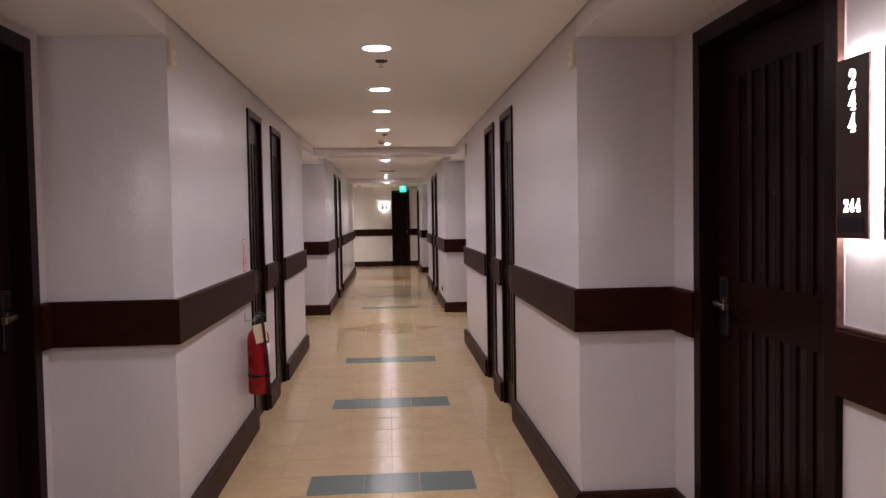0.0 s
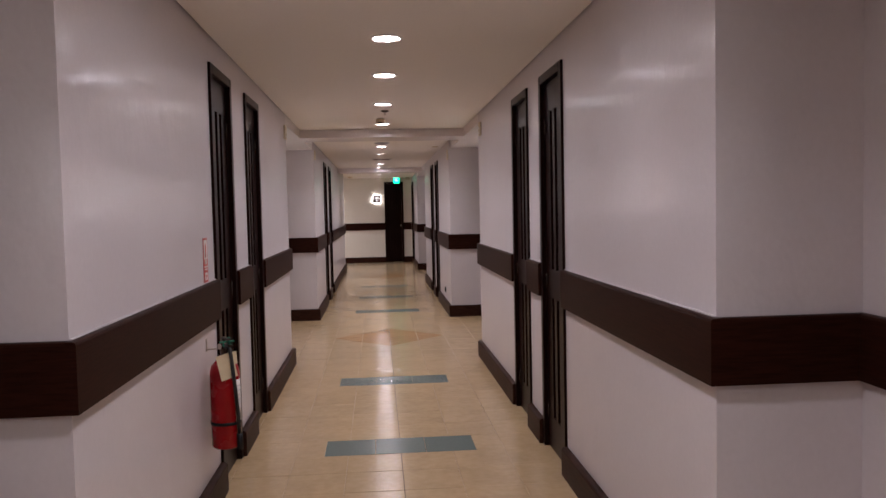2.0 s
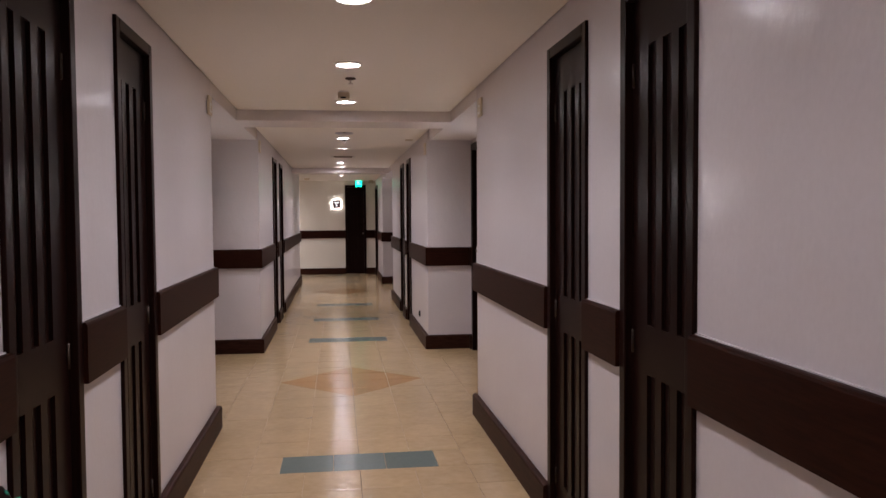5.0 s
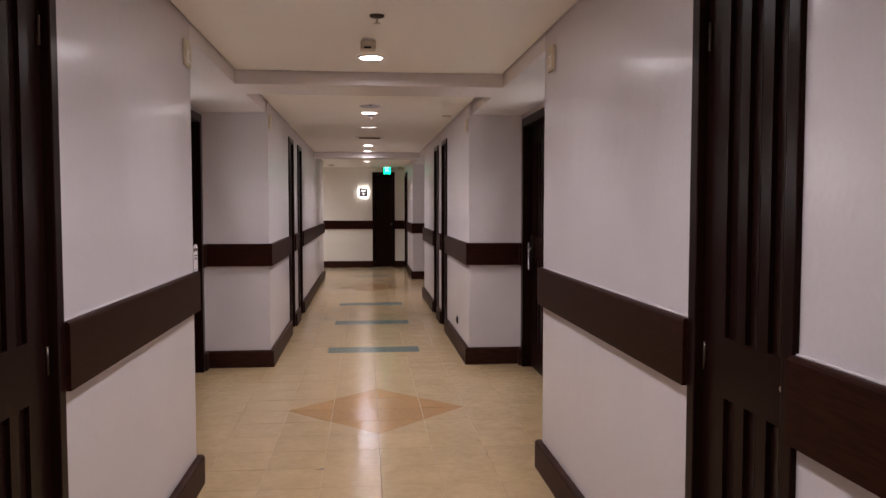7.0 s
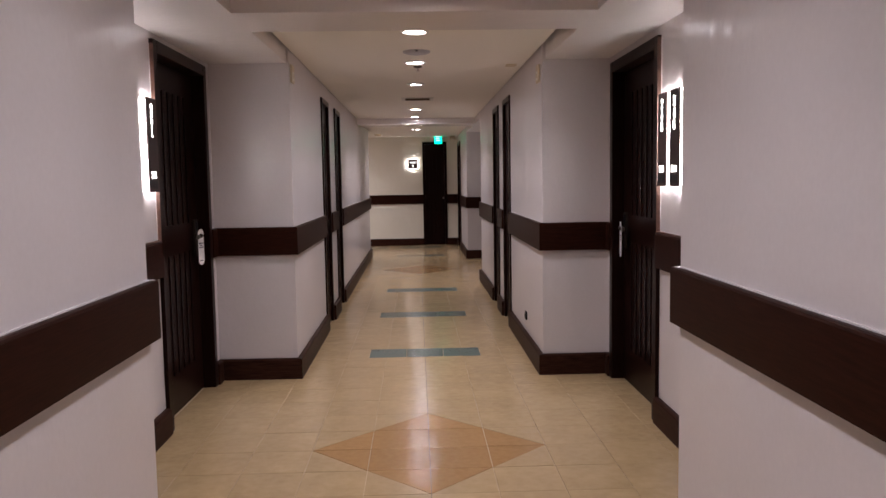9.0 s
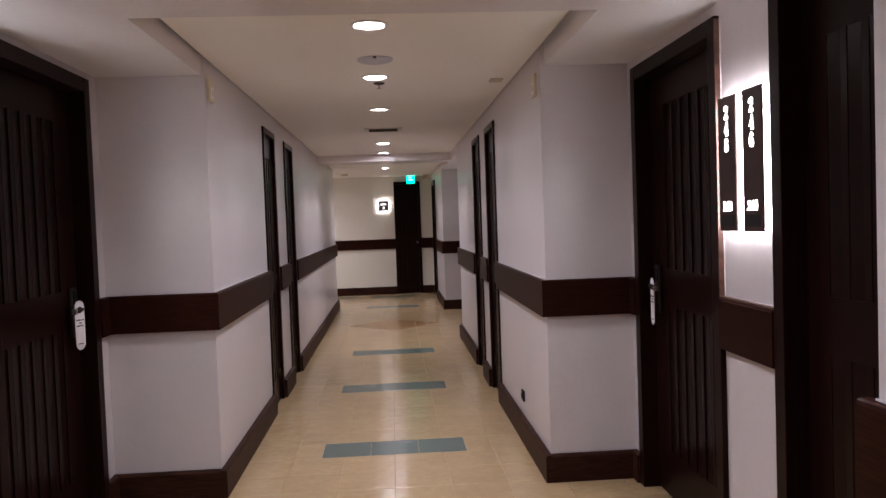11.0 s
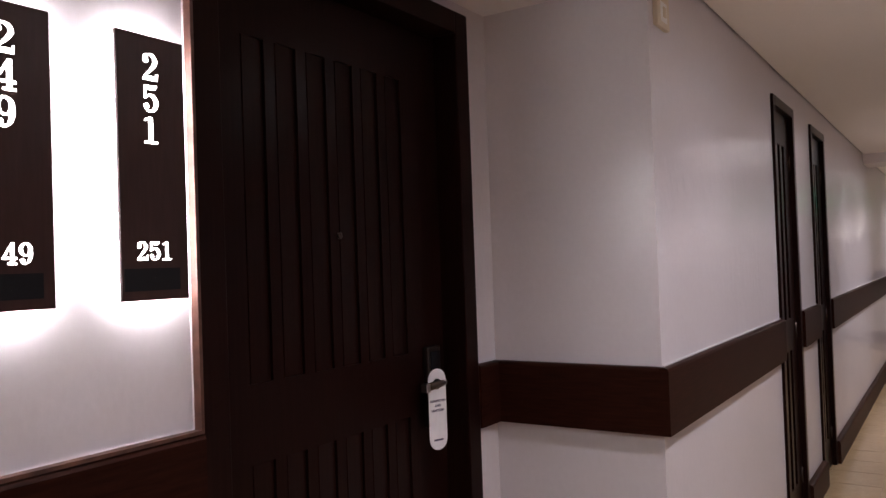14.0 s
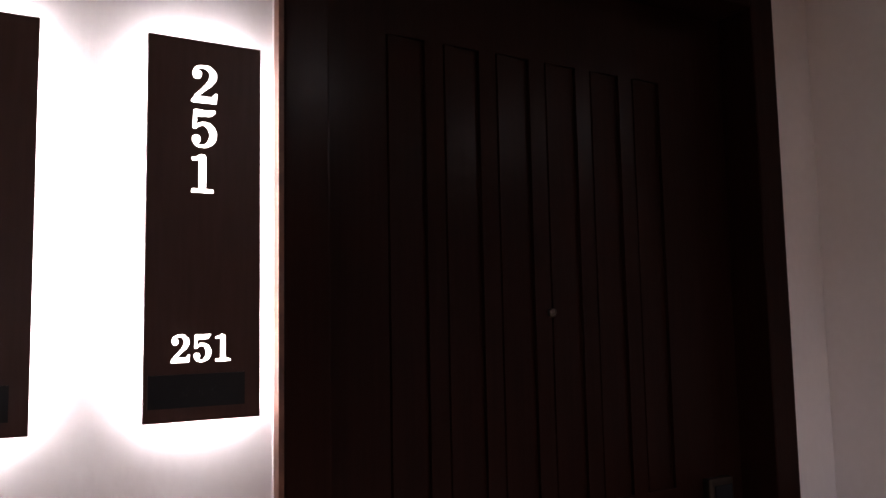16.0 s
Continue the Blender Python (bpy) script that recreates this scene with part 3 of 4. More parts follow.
# slab serif digits one unit high: pen strokes (x, z, width), solid outlines (x, z) and round ends (x, z, radius)
NINE = ([bowl(0.31, 0.685, 0.225, 0.275, 0.175, 0.075),
         [(0.535, 0.70, 0.16), (0.545, 0.48, 0.17), (0.49, 0.22, 0.14), (0.36, 0.065, 0.08), (0.22, 0.04, 0.07), (0.10, 0.12, 0.06)]], [], [(0.15, 0.175, 0.105)])
DIGITS = {
    "1": ([[(0.30, 0.98, 0.12), (0.30, 0.9, 0.17), (0.30, 0.5, 0.175), (0.30, 0.04, 0.175)], [(0.03, 0.865, 0.07), (0.14, 0.885, 0.09), (0.28, 0.95, 0.10)]],
          [[(0.03, 0.0), (0.57, 0.0), (0.58, 0.045), (0.56, 0.09), (0.04, 0.09), (0.02, 0.045)]], []),
    "2": ([[(0.06, 0.78, 0.06), (0.13, 0.905, 0.08), (0.30, 0.96, 0.075), (0.47, 0.905, 0.13), (0.555, 0.74, 0.175), (0.49, 0.56, 0.15), (0.33, 0.38, 0.10),
            (0.16, 0.21, 0.08), (0.05, 0.05, 0.08)]],
          [[(0.01, 0.0), (0.63, 0.0), (0.66, 0.27), (0.605, 0.275), (0.55, 0.165), (0.18, 0.165), (0.01, 0.06)]], [(0.145, 0.745, 0.115)]),
    "4": ([[(0.47, 0.985, 0.09), (0.25, 0.62, 0.085), (0.05, 0.29, 0.08)]],
          [[(0.39, 0.0), (0.56, 0.0), (0.56, 1.0), (0.45, 1.0), (0.39, 0.92)], [(0.0, 0.235), (0.68, 0.235), (0.68, 0.33), (0.0, 0.33)],
           [(0.25, 0.0), (0.68, 0.0), (0.68, 0.085), (0.25, 0.085)]], []),
    "5": ([[(0.105, 0.97, 0.08), (0.10, 0.75, 0.085), (0.085, 0.49, 0.085)],
           [(0.09, 0.50, 0.06), (0.19, 0.59, 0.075), (0.34, 0.625, 0.09), (0.49, 0.54, 0.15), (0.56, 0.345, 0.18), (0.50, 0.15, 0.15), (0.36, 0.045, 0.08),
            (0.21, 0.04, 0.07), (0.08, 0.13, 0.06)]],
          [[(0.07, 0.84), (0.30, 0.815), (0.50, 0.84), (0.60, 0.93), (0.61, 0.99), (0.55, 1.0), (0.36, 0.975), (0.10, 0.995)]], [(0.135, 0.215, 0.105)]),
    "8": ([bowl(0.32, 0.745, 0.19, 0.215, 0.155, 0.075), bowl(0.32, 0.28, 0.24, 0.24, 0.175, 0.08)], [], []),
    "9": NINE,
    "6": ([[(0.63 - x, 1 - z, w) for x, z, w in line] for line in NINE[0]], [], [(0.63 - x, 1 - z, r) for x, z, r in NINE[2]]),
}


def serif_digit(c, height, parent, x, z):
    """One lit digit, centred on x, its foot at z, built up from pen strokes."""
    strokes, solids, balls = DIGITS[c]
    bm = bmesh.new()
    level = -0.0346

    def plate(outline):
        nonlocal level
        level -= 0.00006
        front = [bm.verts.new((x + (u - 0.32) * height, level, z + v * height)) for u, v in outline]
        back = [bm.verts.new((w.co.x, -0.0338, w.co.z)) for w in front]
        n = len(outline)
        bm.faces.new(front)
        for k in range(n):
            bm.faces.new((front[k], back[k], back[(k + 1) % n], front[(k + 1) % n]))

    for line in strokes:
        run = curve_through(line)
        sides = []
        for k, p in enumerate(run):
            d = (run[min(k + 1, len(run) - 1)] - run[max(k - 1, 0)]).xy.normalized()
            n = Vector((-d.y, d.x)) * p.z / 2
            sides.append((p.xy + n, p.xy - n))
        level -= 0.00006
        rows = [[bm.verts.new((x + (q.x - 0.32) * height, y, z + q.y * height)) for q, y in ((a, -0.0338), (a, level), (b, level), (b, -0.0338))] for a, b in sides]
        for a, b in zip(rows, rows[1:]):
            for k in range(3):
                bm.faces.new((a[k], a[k + 1], b[k + 1], b[k]))
    for outline in solids:
        plate(outline)
    for u, v, r in balls:
        plate([(u + r * math.cos(math.pi * k / 10), v + r * math.sin(math.pi * k / 10)) for k in range(20)])
    bmesh.ops.recalc_face_normals(bm, faces=bm.faces)
    part("digit", bm, DIGIT, parent)


def number_sign(number, m, label):
    s = thing("room_number_sign", label, "sign", "lit room number signs")
    h = SW / 2
    part("board", boxes([(-h, h, -0.034, -0.026, SZ0, SZ1)], 0.001), SIGNBROWN, s)
    part("back_light", boxes([(-h + 0.006, h - 0.006, -0.0255, -0.003, SZ0 + 0.006, SZ1 - 0.006)]), HALO, s, "glowing white back light")
    part("braille_plate", boxes([(-0.069, 0.053, -0.0355, -0.0342, SZ0 + 0.018, SZ0 + 0.060)]), BLACK, s, "black braille plate")
    part("braille", boxes([(u, u + 0.0016, -0.0362, -0.0354, SZ0 + v, SZ0 + v + 0.0016) for u, v in BRAILLE]), BLACK, s, "raised braille dots")
    if number:
        for i, c in enumerate(number):
            serif_digit(c, 0.0512, s, -0.003, 1.7880 - 0.0603 * i)
        for i, c in enumerate(number):
            serif_digit(c, 0.0352, s, -0.030 + 0.0275 * i, 1.4470)
    s.matrix_basis = m
    return s


SIGN_LABEL = "dark brown back-lit room number sign reading %s"
for number, y, dz in (("249", 9.708, -0.003), ("251", 9.981, 0.0)):
    number_sign(number, on_left(LEFT_RECESS, y, dz), SIGN_LABEL % number)
for number, y in (("248", 9.951), ("246", 9.746)):
    number_sign(number, on_right(RIGHT_RECESS, y, -0.011), SIGN_LABEL % number)
number_sign("244", on_right(RIGHT_RECESS, 1.613, -0.014), SIGN_LABEL % "244")
BLANK = "dark brown back-lit sign beside a room door"
# unseen sign, added to light the left recess
number_sign("", on_left(LEFT_RECESS, 1.44), BLANK)
number_sign("", on_right(RIGHT_RECESS, 1.40, -0.013), BLANK)
# two more unseen signs, added for their glow in the last right recess
for y in (17.98, 18.22):
    number_sign("", on_right(RIGHT_RECESS, y), BLANK)


# ---- hanging cards on two lock levers ----
def door_card(m):
    c = thing("door_hanger", "white oval-ended card hung on a door lever", "door hanger", "door hangers")
    r, n = 0.033, 14
    pts = [(r * math.cos(math.pi * k / n), 1.068 + r * math.sin(math.pi * k / n)) for k in range(n + 1)]
    pts += [(-r * math.cos(math.pi * k / n), 0.895 - r * math.sin(math.pi * k / n)) for k in range(n + 1)]
    part("card", prism(pts, -0.003, -0.0015), TAGWHITE, c)
    # black disc wider than the hole, to take in the lever's shadow
    part("hole", turned([(0.0, 0), (0.016, 0), (0.016, 0.0006), (0.0, 0.0006)], 20, pose(0.0, -0.003, 1.056, 90, 0, 0)), BLACK, c, "dark disc for the hole and the lever's shadow round it")
    for words, z in (("DISINFECTED", 1.006), ("AND", 0.992), ("SANITIZED", 0.978)):
        lettering("words", words, 0.0095, INK, c, 0.0, -0.0032, z, 0.0002)
    part("mark", boxes([(-0.017, 0.017, -0.0036, -0.003, 0.889, 0.894)]), INK, c, "faint printed mark")
    c.matrix_basis = m
    return c


door_card(on_left(LEFT_RECESS, ROOM_L[1][1] + 0.338) @ pose(0, 0.006, 0.011, 0, 0, -18))
door_card(on_right(RIGHT_RECESS, ROOM_R[1][1] + 0.338) @ pose(0, 0.006, 0.012, 0, 0, -4))


# ---- ceiling fittings ----
def downlight(x, y, z=TOP):
    d = thing("downlight", "round white recessed downlight, switched on", "ceiling light", "corridor downlights")
    part("trim_ring", turned([(0.069, -0.001), (0.0705, -0.008), (0.074, -0.010), (0.086, -0.006), (0.088, 0.0), (0.088, 0.004), (0.069, 0.004)], 40), WHITE, d)
    part("diffuser", turned([(0.0, -0.004), (0.05, -0.0038), (0.066, -0.003), (0.0685, -0.001), (0.0685, 0.003), (0.0, 0.003)], 40), LAMP, d, "glowing white diffuser")
    d.matrix_basis = pose(x, y, z)
    beam = bpy.data.lights.new("lamp", "AREA")
    beam.shape, beam.size, beam.energy, beam.spread, beam.color = "DISK", 0.134, LAMP_WATTS, LAMP_SPREAD, LAMP_COLOUR[:3]
    lamp = new("lamp", beam)
    lamp.parent = d
    lamp.location = (0, 0, -0.012)
    return d


CX = 0.168
LAMP_LEVEL = {0.88: 1.1, 2.40: 1.1, 3.70: 0.45, 5.04: 0.36, 9.12: 1.2, 10.68: 1.6, 11.97: 0.88, 13.36: 1.05, 16.06: 1.3, 17.28: 1.4, 20.2: 1.5}   # output of single lamps, tuned to the brightness along the corridor
first = downlight(CX, 6.17)
for y in (-6.0, -4.6, -3.2, -0.7, 0.88, 2.40, 3.70, 5.04, 7.60, 9.12, 10.68, 11.97, 13.36, 16.06, 17.28, 20.2):
    lamp_at = copy_thing(first, pose(CX, y, TOP, 3 if y == 13.36 else 0))
    for child in lamp_at.children:
        if child.type == "LIGHT" and y in LAMP_LEVEL:
            child.data = child.data.copy()
            child.data.energy = LAMP_WATTS * LAMP_LEVEL[y]
# unseen lamps in the side lobby, added to brighten the end wall
for x in (-1.15, -1.9, -2.8):
    copy_thing(first, pose(x, 21.6, TOP))


def sprinkler(x, y):
    s = thing("sprinkler", "small ceiling fire sprinkler with a round cover", "sprinkler", "ceiling sprinklers")
    part("escutcheon", turned([(0.0, 0.0), (0.036, 0.0), (0.034, -0.008), (0.014, -0.014), (0.0, -0.014)], 24), DARKMETAL, s)
    part("stem", turned([(0.006, -0.013), (0.006, -0.034), (0.003, -0.036)], 12), STEEL, s)
    part("deflector", turned([(0.0, -0.036), (0.018, -0.036), (0.018, -0.038), (0.0, -0.039)], 16), STEEL, s)
    s.matrix_basis = pose(x, y, TOP)


for y in (4.06, 8.07, 12.19):
    sprinkler(CX + 0.02, y)

det = thing("smoke_detector", "boxy off-white smoke detector on the ceiling", "smoke detector")
part("base", turned([(0.0, 0.0), (0.036, 0.0), (0.034, -0.013), (0.0, -0.013)], 28), WHITE, det)
part("housing", boxes([(-0.042, 0.042, -0.04, 0.04, -0.058, -0.012)], 0.007), CREAM, det, "cream housing")
part("grille", boxes([(-0.022, 0.016, -0.0425, -0.039, -0.056, -0.044)], 0.002), BLACK, det, "dark slot grille")
det.matrix_basis = pose(CX - 0.02, 8.62, TOP)

ap = thing("ceiling_speaker", "flat round white cover on the ceiling beside a downlight", "ceiling cover")
part("ring", turned([(0.088, 0.001), (0.099, 0.001), (0.099, -0.006), (0.092, -0.010), (0.088, -0.008)], 44), GREYPLASTIC, ap)
part("cover", turned([(0.0, -0.02), (0.06, -0.019), (0.082, -0.014), (0.086, 0.001), (0.0, 0.001)], 44), GREYPLASTIC, ap)
part("clip", boxes([(-0.008, 0.008, -0.099, -0.086, -0.012, -0.002)], 0.001), BLACK, ap, "small dark clip")
ap.matrix_basis = pose(CX + 0.01, 11.45, TOP)

vent = thing("ceiling_vent", "square louvred air vent in the ceiling", "air vent")
part("frame", boxes([(-0.15, 0.15, -0.15, -0.115, -0.008, 0.0), (-0.15, 0.15, 0.115, 0.15, -0.008, 0.0), (-0.15, -0.115, -0.115, 0.115, -0.008, 0.0),
                     (0.115, 0.15, -0.115, 0.115, -0.008, 0.0)]), WHITE, vent)
part("backing", boxes([(-0.115, 0.115, -0.115, 0.115, -0.001, 0.004)]), SLOT, vent, "dark duct opening")
slat = mesh_of(boxes([(-0.115, 0.115, -0.008, 0.008, -0.007, -0.005)]), "slat", SLOT)
for i in range(8):
    s = new("slat", slat)
    s.parent = vent
    s.matrix_basis = pose(0, -0.1 + 0.0285 * i, 0, 25, 0, 0)
vent.matrix_basis = pose(CX + 0.02, 14.76, TOP) @ Matrix.Diagonal((1.2, 1, 1, 1))

plate = thing("ceiling_plate", "small cream blank cover plate on the ceiling", "cover plate")
part("cover", boxes([(-0.042, 0.042, -0.055, 0.055, -0.008, 0.0)], 0.003), CREAM, plate)
plate.matrix_basis = pose(0.945, 12.17, TOP)

fd = thing("smoke_detector", "low round detector on the far ceiling", "smoke detector")
part("base", turned([(0.0, 0.0), (0.07, 0.0), (0.06, -0.025), (0.03, -0.032), (0.0, -0.032)], 24), CREAM, fd)
fd.matrix_basis = pose(-0.6, 21.6, TOP)
fb = thing("emergency_lamp", "small twin-headed emergency lamp under the ceiling", "emergency light")
part("body", boxes([(-0.05, 0.05, -0.02, 0.02, -0.06, 0.0)], 0.004), CREAM, fb)
for sx in (-0.04, 0.04):
    part("lamp_head", turned([(0.0, 0), (0.02, 0), (0.026, 0.03), (0.0, 0.03)], 14, pose(sx, -0.03, -0.07, 60, 0, 0)), CREAM, fb)
fb.matrix_basis = pose(0.93, 22.4, TOP)


# ---- wall fittings ----
def call_plate(m):
    c = thing("call_point", "cream plastic wall plate with a small raised button", "wall plate", "cream wall plates")
    part("plate", boxes([(-0.058, 0.058, -0.016, 0.0, -0.062, 0.062)], 0.004), CREAM, c)
    part("button", boxes([(-0.012, 0.014, -0.021, -0.0155, -0.03, 0.002)], 0.002), CREAM, c)
    part("inset", boxes([(-0.03, 0.03, -0.0175, -0.0155, -0.045, 0.016)], 0.001), WHITE, c)
    c.matrix_basis = m


for m in (on_left(LEFT, 3.10, 2.175), on_right(RIGHT, 3.14, 2.175), on_left(LEFT, 8.21, 2.165), on_right(RIGHT, 8.22, 2.175),
          on_left(LEFT_B, 11.42, 2.18), on_right(RIGHT_B, 11.40, 2.16)):
    call_plate(m)

out = thing("wall_outlet", "dark power socket low on the painted wall", "socket")
part("plate", boxes([(-0.04, 0.04, -0.012, 0.0, -0.035, 0.035)], 0.004), BLACK, out)
part("socket", turned([(0.0, 0), (0.022, 0), (0.022, 0.004), (0.018, 0.004), (0.016, 0.001), (0.0, 0.001)], 20, pose(0, -0.012, 0, 90, 0, 0)), BLACK, out)
out.matrix_basis = on_right(RIGHT_B, 12.12, 0.28)

# fire extinguisher on its hook
ext = thing("fire_extinguisher", "red fire extinguisher with paper tag hung on the wall", "fire extinguisher")
R = 0.07
part("cylinder", turned([(0.0, 0.0), (0.06, 0.0), (R, 0.012), (R, 0.36), (0.062, 0.395), (0.04, 0.42), (0.024, 0.43), (0.024, 0.445), (0.0, 0.445)], 40), RED, ext)
part("strap", turned([(R + 0.0005, 0.115), (R + 0.003, 0.115), (R + 0.003, 0.13), (R + 0.0005, 0.13)], 40), BLACK, ext, "black strap round the cylinder")
valve = part("valve", turned([(0.0, 0.445), (0.018, 0.445), (0.018, 0.485), (0.013, 0.492), (0.012, 0.510), (0.0, 0.512)], 20), DARKMETAL, ext)
part("grip", boxes([(-0.012, 0.012, -0.085, 0.02, 0.496, 0.504), (-0.010, 0.010, -0.090, 0.015, 0.526, 0.533), (-0.008, 0.008, -0.004, 0.014, 0.503, 0.527)], 0.002), DARKMETAL, valve, "pair of grip levers")
part("gauge", turned([(0.0, 0), (0.016, 0), (0.016, 0.012), (0.0, 0.012)], 18, pose(0.018, -0.006, 0.463, 0, 90, 0)), STEEL, valve)
part("ring_pin", turned([(0.011, -0.0015), (0.014, -0.0015), (0.014, 0.0015), (0.011, 0.0015)], 18, pose(-0.024, -0.01, 0.49, 0, 90, 20)), STEEL, valve)
part("seal_tape", boxes([(-0.038, 0.034, -0.05, -0.042, 0.512, 0.519), (0.004, 0.010, -0.06, -0.03, 0.500, 0.536), (-0.022, -0.016, -0.052, -0.040, 0.494, 0.516)], 0.002), TAPE, valve, "green seal tape")
part("hose", tube([(0.0, -0.012, 0.486), (-0.003, -0.06, 0.494), (-0.004, -0.088, 0.482), (-0.003, -0.098, 0.45), (0.004, -0.100, 0.37), (0.014, -0.097, 0.28), (0.025, -0.089, 0.18), (0.032, -0.083, 0.07)], 0.0085, 12), RUBBER, ext, "black rubber hose")
part("nozzle", tube([(0.032, -0.083, 0.075), (0.034, -0.082, 0.0)], 0.014, 12), BLACK, ext)


def wrap(a0, a1, z0, z1, r):
    bm = bmesh.new()
    cols = []
    for k in range(9):
        a = radians(a0 + (a1 - a0) * k / 8)
        cols.append([bm.verts.new((rr * math.cos(a), rr * math.sin(a), z)) for rr, z in ((r, z0), (r, z1), (r + 0.001, z1), (r + 0.001, z0))])
    for a, b in zip(cols, cols[1:]):
        for i in range(4):
            bm.faces.new((a[i], a[(i + 1) % 4], b[(i + 1) % 4], b[i])).smooth = True
    bm.faces.new(cols[0])
    bm.faces.new(cols[-1][::-1])
    bmesh.ops.recalc_face_normals(bm, faces=bm.faces)
    return bm


label = part("label", wrap(-70, 5, 0.13, 0.33, R + 0.0005), WHITE, ext, "white printed label")
for i in range(7):
    part("print_bar", wrap(-66, 0 - 6 * (i % 3), 0.297 - 0.022 * i, 0.301 - 0.022 * i, R + 0.0016), GREYPLASTIC, label)
for w0, w1, low, high, depth, lean in ((-0.068, 0.014, 0.348, 0.470, -0.0835, -12), (0.008, 0.032, 0.410, 0.470, -0.0815, -4)):
    paper = boxes([(w0, w1, depth, depth + 0.001, low, high)])
    paper.transform(pose(0, 0, 0.44, 0, lean, 0) @ pose(0, 0, -0.44))
    part("paper_tag", paper, PAPER, ext, "yellowed paper inspection tag")
hook = boxes([(-0.012, 0.012, 0.078, 0.082, 0.466, 0.526), (-0.006, 0.006, 0.0, 0.078, 0.474, 0.479)], 0.001)
hook.transform(pose(0, 0, 0, 0, 0, 58))
part("hook", hook, STEEL, ext, "steel wall hook")
ext.matrix_basis = on_left(LEFT + 0.082, 4.69, 0.306) @ pose(0, 0, 0, 0, 0, -58)

fs = thing("fire_sign", "narrow red and white extinguisher sticker on the wall", "sign")
part("sheet", boxes([(-0.045, 0.045, -0.002, 0.0, 1.10, 1.315)]), SIGNRED, fs)
part("panel", boxes([(-0.034, 0.034, -0.0028, -0.002, 1.212, 1.305)]), WHITE, fs, "white picture panel")
part("panel", boxes([(-0.026, 0.026, -0.0028, -0.002, 1.112, 1.148)]), WHITE, fs, "white arrow panel")
part("picture", turned([(0.0, 0.0), (0.013, 0.0), (0.013, 0.055), (0.005, 0.065), (0.005, 0.074), (0.0, 0.074)], 12, pose(0, -0.0028, 1.22) @ Matrix.Diagonal((1, 0.06, 1, 1))), SIGNRED, fs)
lettering("words", "FIRE", 0.026, WHITE, fs, 0.0, -0.0024, 1.197, 0.0006)
for i in range(2):
    part("print_bar", boxes([(-0.034 + 0.004 * i, 0.034 - 0.004 * i, -0.0028, -0.002, 1.173 - 0.013 * i, 1.18 - 0.013 * i)]), WHITE, fs)
part("arrow", prism([(-0.013, 1.136), (0.013, 1.136), (0.0, 1.117)], -0.0034, -0.0028), SIGNRED, fs)
fs.matrix_basis = on_left(LEFT, 4.735)

# lit square direction sign and exit sign on the end wall
dp = thing("direction_sign", "square dark back-lit direction sign on the end wall", "sign")
part("board", boxes([(-0.1, 0.1, -0.034, -0.026, -0.1, 0.1)], 0.001), SIGNBROWN, dp)
part("back_light", boxes([(-0.094, 0.094, -0.0255, -0.003, -0.094, 0.094)]), PLAQUE, dp, "glowing white back light")
part("print_bar", boxes([(-0.055, 0.055, -0.0355, -0.034, 0.02, 0.045)]), SMALLPRINT, dp)
part("arrow", prism([(-0.018, -0.03), (0.0, -0.008), (0.018, -0.03), (0.012, -0.06), (-0.012, -0.06)], -0.0355, -0.034), SMALLPRINT, dp)
dp.matrix_basis = pose(0.084, END_Y, 1.755)

ex = thing("exit_sign", "glowing green exit sign above the end door", "exit sign")
part("housing", boxes([(-0.085, 0.085, -0.05, 0.0, -0.11, 0.11)], 0.004), BLACK, ex)
part("panel", boxes([(-0.08, 0.08, -0.054, -0.05, -0.105, 0.105)]), EXIT, ex, "glowing green panel")
part("print_bar", boxes([(-0.05, 0.05, -0.0555, -0.054, 0.04, 0.06), (-0.05, 0.02, -0.0555, -0.054, 0.0, 0.02), (-0.05, 0.05, -0.0555, -0.054, -0.045, -0.025)]), EXITWHITE, ex)
ex.matrix_basis = pose(0.635, END_Y - 0.03, 2.285)

# worn reddish wood edges beside the sign panels
for nm, x, sd, a, b in (("a", LEFT_RECESS, 1, ROOM_L[1][0] + DOOR_W / 2, ROOM_L[1][1] - DOOR_W / 2), ("b", RIGHT_RECESS, -1, ROOM_R[1][0] + DOOR_W / 2, ROOM_R[1][1] - DOOR_W / 2),
                        ("c", RIGHT_RECESS, -1, ROOM_R[0][0] + DOOR_W / 2, ROOM_R[0][1] - DOOR_W / 2)):
    xa, xb = sorted((x, x + sd * 0.024))
    setting("trim_panel_%s" % nm, boxes([(xa, xb, b - 0.0083, b - 0.0005, RAIL1, 2.18), (xa, xb, a + 0.0005, b - 0.0083, RAIL1 + 0.0005, RAIL1 + 0.0081)]), RAWEDGE,
            "worn reddish wooden edge of the sign panel", "trim")
    xa, xb = sorted((x, x + sd * 0.004))
    setting("trim_line_%s" % nm, boxes([(xa, xb, b - 0.0095, b - 0.0084, RAIL1 + 0.0094, 2.18), (xa, xb, a + 0.0005, b - 0.0095, RAIL1 + 0.0082, RAIL1 + 0.0093)]), PAINT,
            "thin pale line of filler inside the panel edge", "trim")

# ---- floor ----
P = 0.3083
SEAM_X, ROW_Y = 0.203, 3.585
GREEN_ROWS = {k + 27 * n for n in (-2, -1, 0, 1, 2) for k in (0, 6, 12)}
DIAMONDS = (-34, -7, 20, 47)
floor = setting("floor", boxes([(LOBBY_X - 0.16, RIGHT_RECESS + 0.3, BACK_Y - 0.16, END_Y + 0.16, -0.12, -0.003)]), GROUT, "corridor floor of glazed tiles with dark grout", "floor")
J = 0.0013


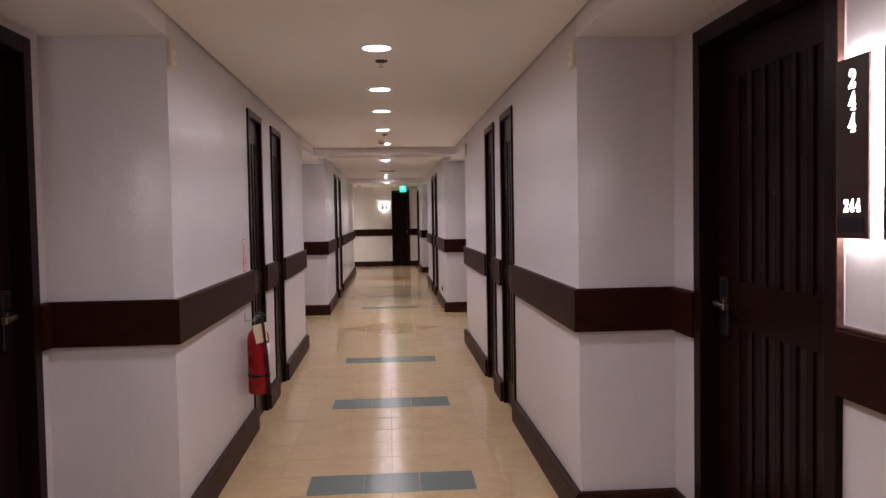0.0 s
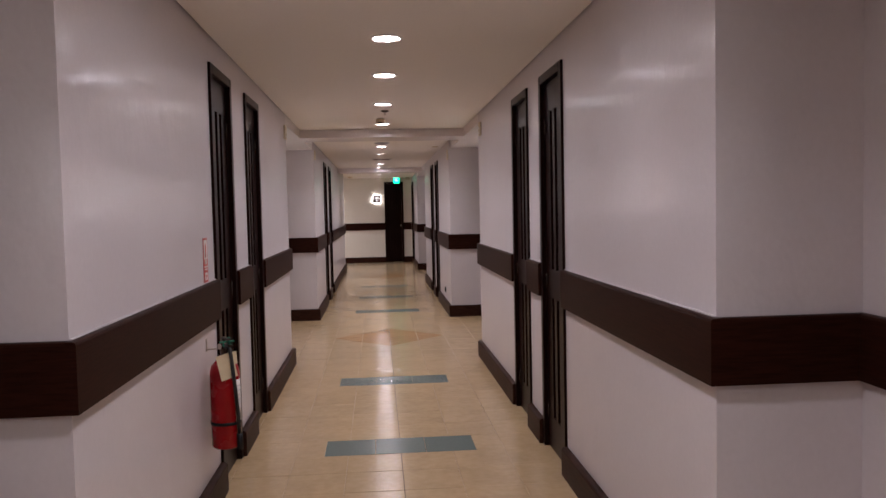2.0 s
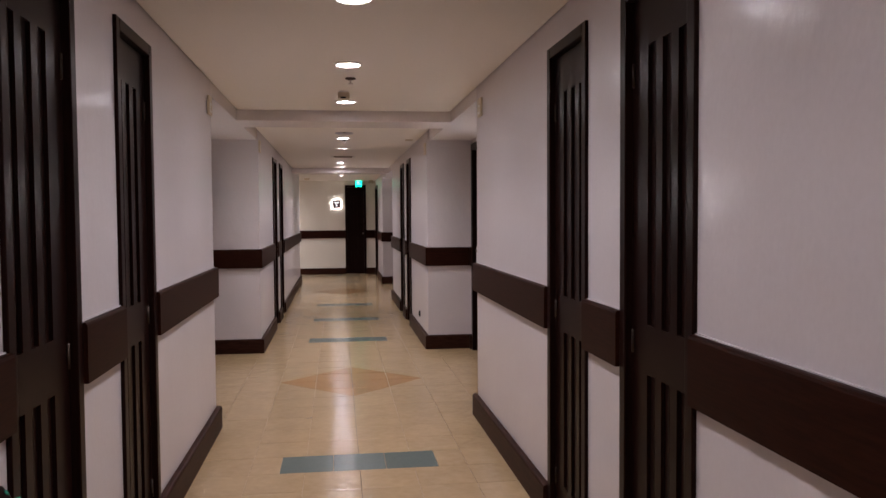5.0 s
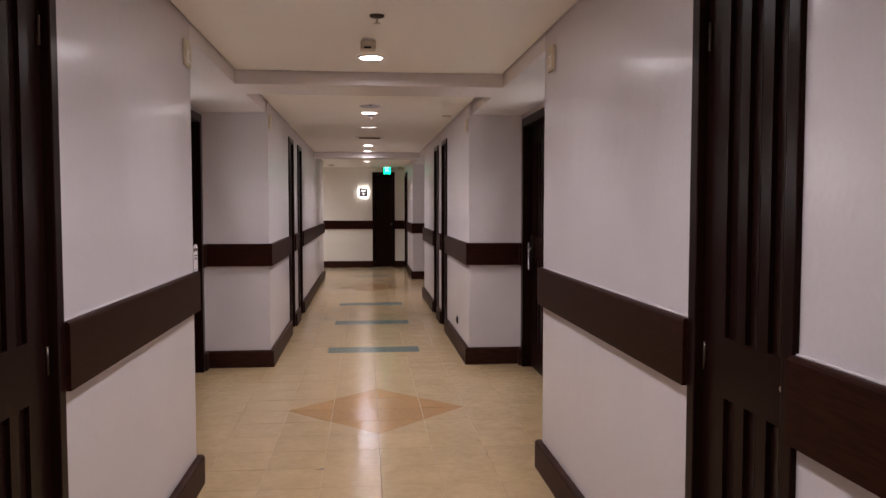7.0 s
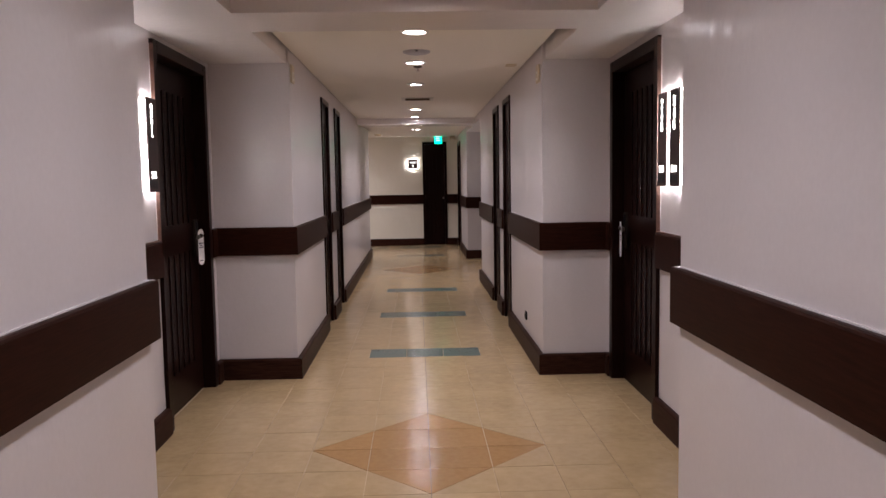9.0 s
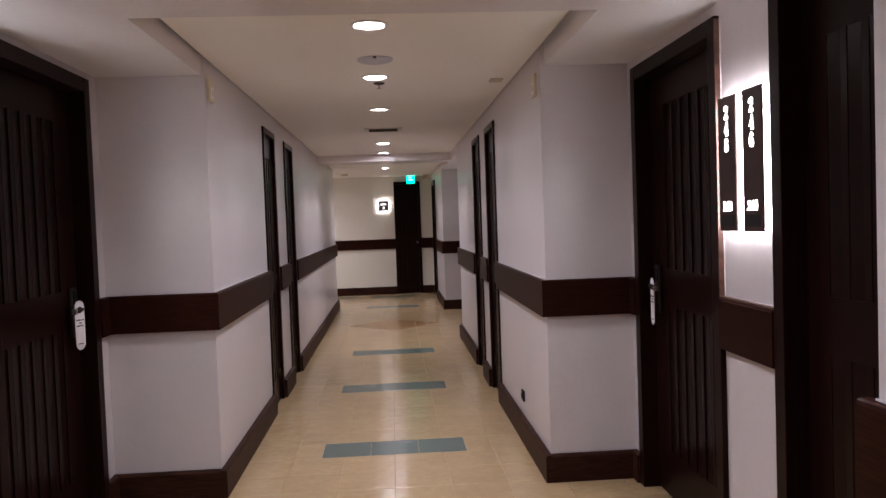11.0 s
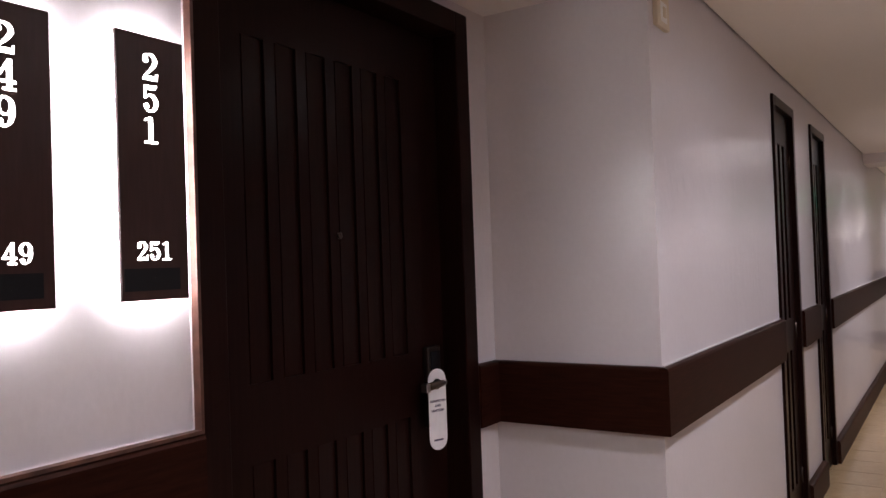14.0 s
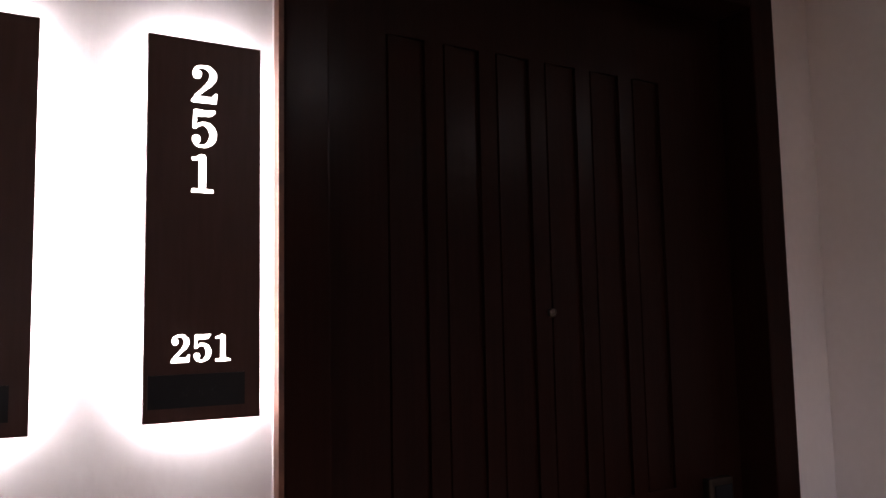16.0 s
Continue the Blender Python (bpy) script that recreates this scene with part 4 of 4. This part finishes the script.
def slab(w, d):
    bm = bmesh.new()
    box(bm, J, w - J, J, d - J, -0.012, 0.0)
    edges = [e for e in bm.edges if all(v.co.z > -0.001 for v in e.verts)]
    bmesh.ops.bevel(bm, geom=edges, offset=0.0012, segments=1, affect="EDGES")
    return bm


def half(corner):
    """A triangle in the tile's square that holds the given corner."""
    sq = [(0, 0), (1, 0), (1, 1), (0, 1)]
    pts = [sq[(corner - 1) % 4], sq[corner], sq[(corner + 1) % 4]]
    c = Vector((sum(p[0] for p in pts) / 3, sum(p[1] for p in pts) / 3))
    bm = bmesh.new()
    lo, hi = [], []
    for p in pts:
        q = Vector(p) * P
        q = q + (c * P - q).normalized() * 0.004
        lo.append(bm.verts.new((q.x, q.y, -0.012)))
        hi.append(bm.verts.new((q.x, q.y, 0.0)))
    bm.faces.new(hi)
    bm.faces.new(lo[::-1])
    for i in range(3):
        bm.faces.new((lo[i], lo[(i + 1) % 3], hi[(i + 1) % 3], hi[i]))
    bmesh.ops.recalc_face_normals(bm, faces=bm.faces)
    return bm


SIDE = 2 * P - 0.45
MESH = {"tile": mesh_of(slab(P, P), "tile", TILE), "tan": mesh_of(slab(P, P), "tan", TAN), "green": mesh_of(slab(0.30, P), "green", GREEN),
        "narrow": mesh_of(slab(SIDE, P), "narrow", TILE), "lobby_green": mesh_of(slab(P, P), "lobby_green", GREEN)}
for c in range(4):
    MESH["half%d" % c] = mesh_of(half(c), "half", TILE)
    MESH["tanhalf%d" % c] = mesh_of(half(c), "tanhalf", TAN)

pieces = []
for row in range(-36, 63):
    y = ROW_Y + row * P
    mid = y + P / 2
    deep_l = any(a - P < mid < b + P for a, b in REC.values())
    deep_r = any(a - P < mid < b + P for a, b in REC_R.values())
    lobby = mid > LEFT_END - 0.2
    c0 = -13 if lobby else (-5 if deep_l else -4)
    c1 = 4 if deep_r else 3
    for col in range(c0, c1 + 1):
        x = SEAM_X + col * P
        if row in GREEN_ROWS and -2 <= col <= 1:
            continue
        kind = "lobby_green" if row == 60 and -5 <= col <= -3 else "tile"
        for dr in DIAMONDS:
            a, b = col + 0.5, row - dr + 0.5
            if abs(a) < 2 and abs(b) < 2:
                s = abs(a) + abs(b)
                if s < 1.5:
                    kind = "tan"
                elif s < 2.5:
                    inner = {(True, True): 0, (False, True): 1, (False, False): 2, (True, False): 3}[(a > 0, b > 0)]
                    kind = "both%d" % inner
        if kind.startswith("both"):
            c = int(kind[4])
            pieces.append(("tanhalf%d" % c, x, y))
            pieces.append(("half%d" % ((c + 2) % 4), x, y))
        else:
            pieces.append((kind, x, y))
    if row in GREEN_ROWS:
        pieces.append(("narrow", SEAM_X - 2 * P, y))
        pieces.append(("narrow", SEAM_X + 0.45, y))
        for i in range(3):
            pieces.append(("green", SEAM_X - 0.45 + 0.30 * i, y))

rest = {"tile": [], "tan": [], "green": []}
rng = random.Random(4)
for kind, x, y in pieces:
    if 6.0 < y < 14.6 and x > -1.5:
        ob = new("tile", MESH[kind])
        ob.parent = floor
        ob.location = (x, y, rng.uniform(-0.0003, 0.0003))
        ob.rotation_euler = (rng.uniform(-0.0018, 0.0018), rng.uniform(-0.0018, 0.0018), 0)
    else:
        key = "green" if "green" in kind else ("tan" if kind.startswith("tan") else "tile")
        rest[key].append((kind, x, y))
for key, mat in (("tile", TILE), ("tan", TAN), ("green", GREEN)):
    verts, faces = [], []
    for kind, x, y in rest[key]:
        base, me, dz = len(verts), MESH[kind], rng.uniform(-0.0003, 0.0003)
        ta, tb = rng.uniform(-0.0018, 0.0018), rng.uniform(-0.0018, 0.0018)
        verts += [(v.co.x + x, v.co.y + y, v.co.z + dz + ta * v.co.x + tb * v.co.y) for v in me.vertices]
        faces += [[base + i for i in p.vertices] for p in me.polygons]
    me = bpy.data.meshes.new("tiles")
    me.from_pydata(verts, [], faces)
    me.materials.append(mat)
    ob = new("far_tiles", me)
    ob.parent = floor
    tagged(ob, "", "", "", "stuff")
part("joint", boxes([(SEAM_X - 0.0016, SEAM_X + 0.0016, 1.0, END_Y - 0.05, -0.004, -0.0012)]), DIRTYGROUT, floor, "dirty middle joint between the tiles")
chip = bmesh.new()
ring = [chip.verts.new((-0.126 + 0.035 * dx, 8.50 + 0.03 * dy, 0.0007)) for dx, dy in ((-1.0, -0.25), (0.1, 0.05), (0.55, 0.75), (0.7, -0.5), (0.0, -0.6))]
low = [chip.verts.new((v.co.x, v.co.y, -0.003)) for v in ring]
chip.faces.new(ring)
for i in range(5):
    chip.faces.new((ring[i], low[i], low[(i + 1) % 5], ring[(i + 1) % 5]))
bmesh.ops.recalc_face_normals(chip, faces=chip.faces)
part("chip", chip, DIRTYGROUT, floor, "dark chipped tile corner")
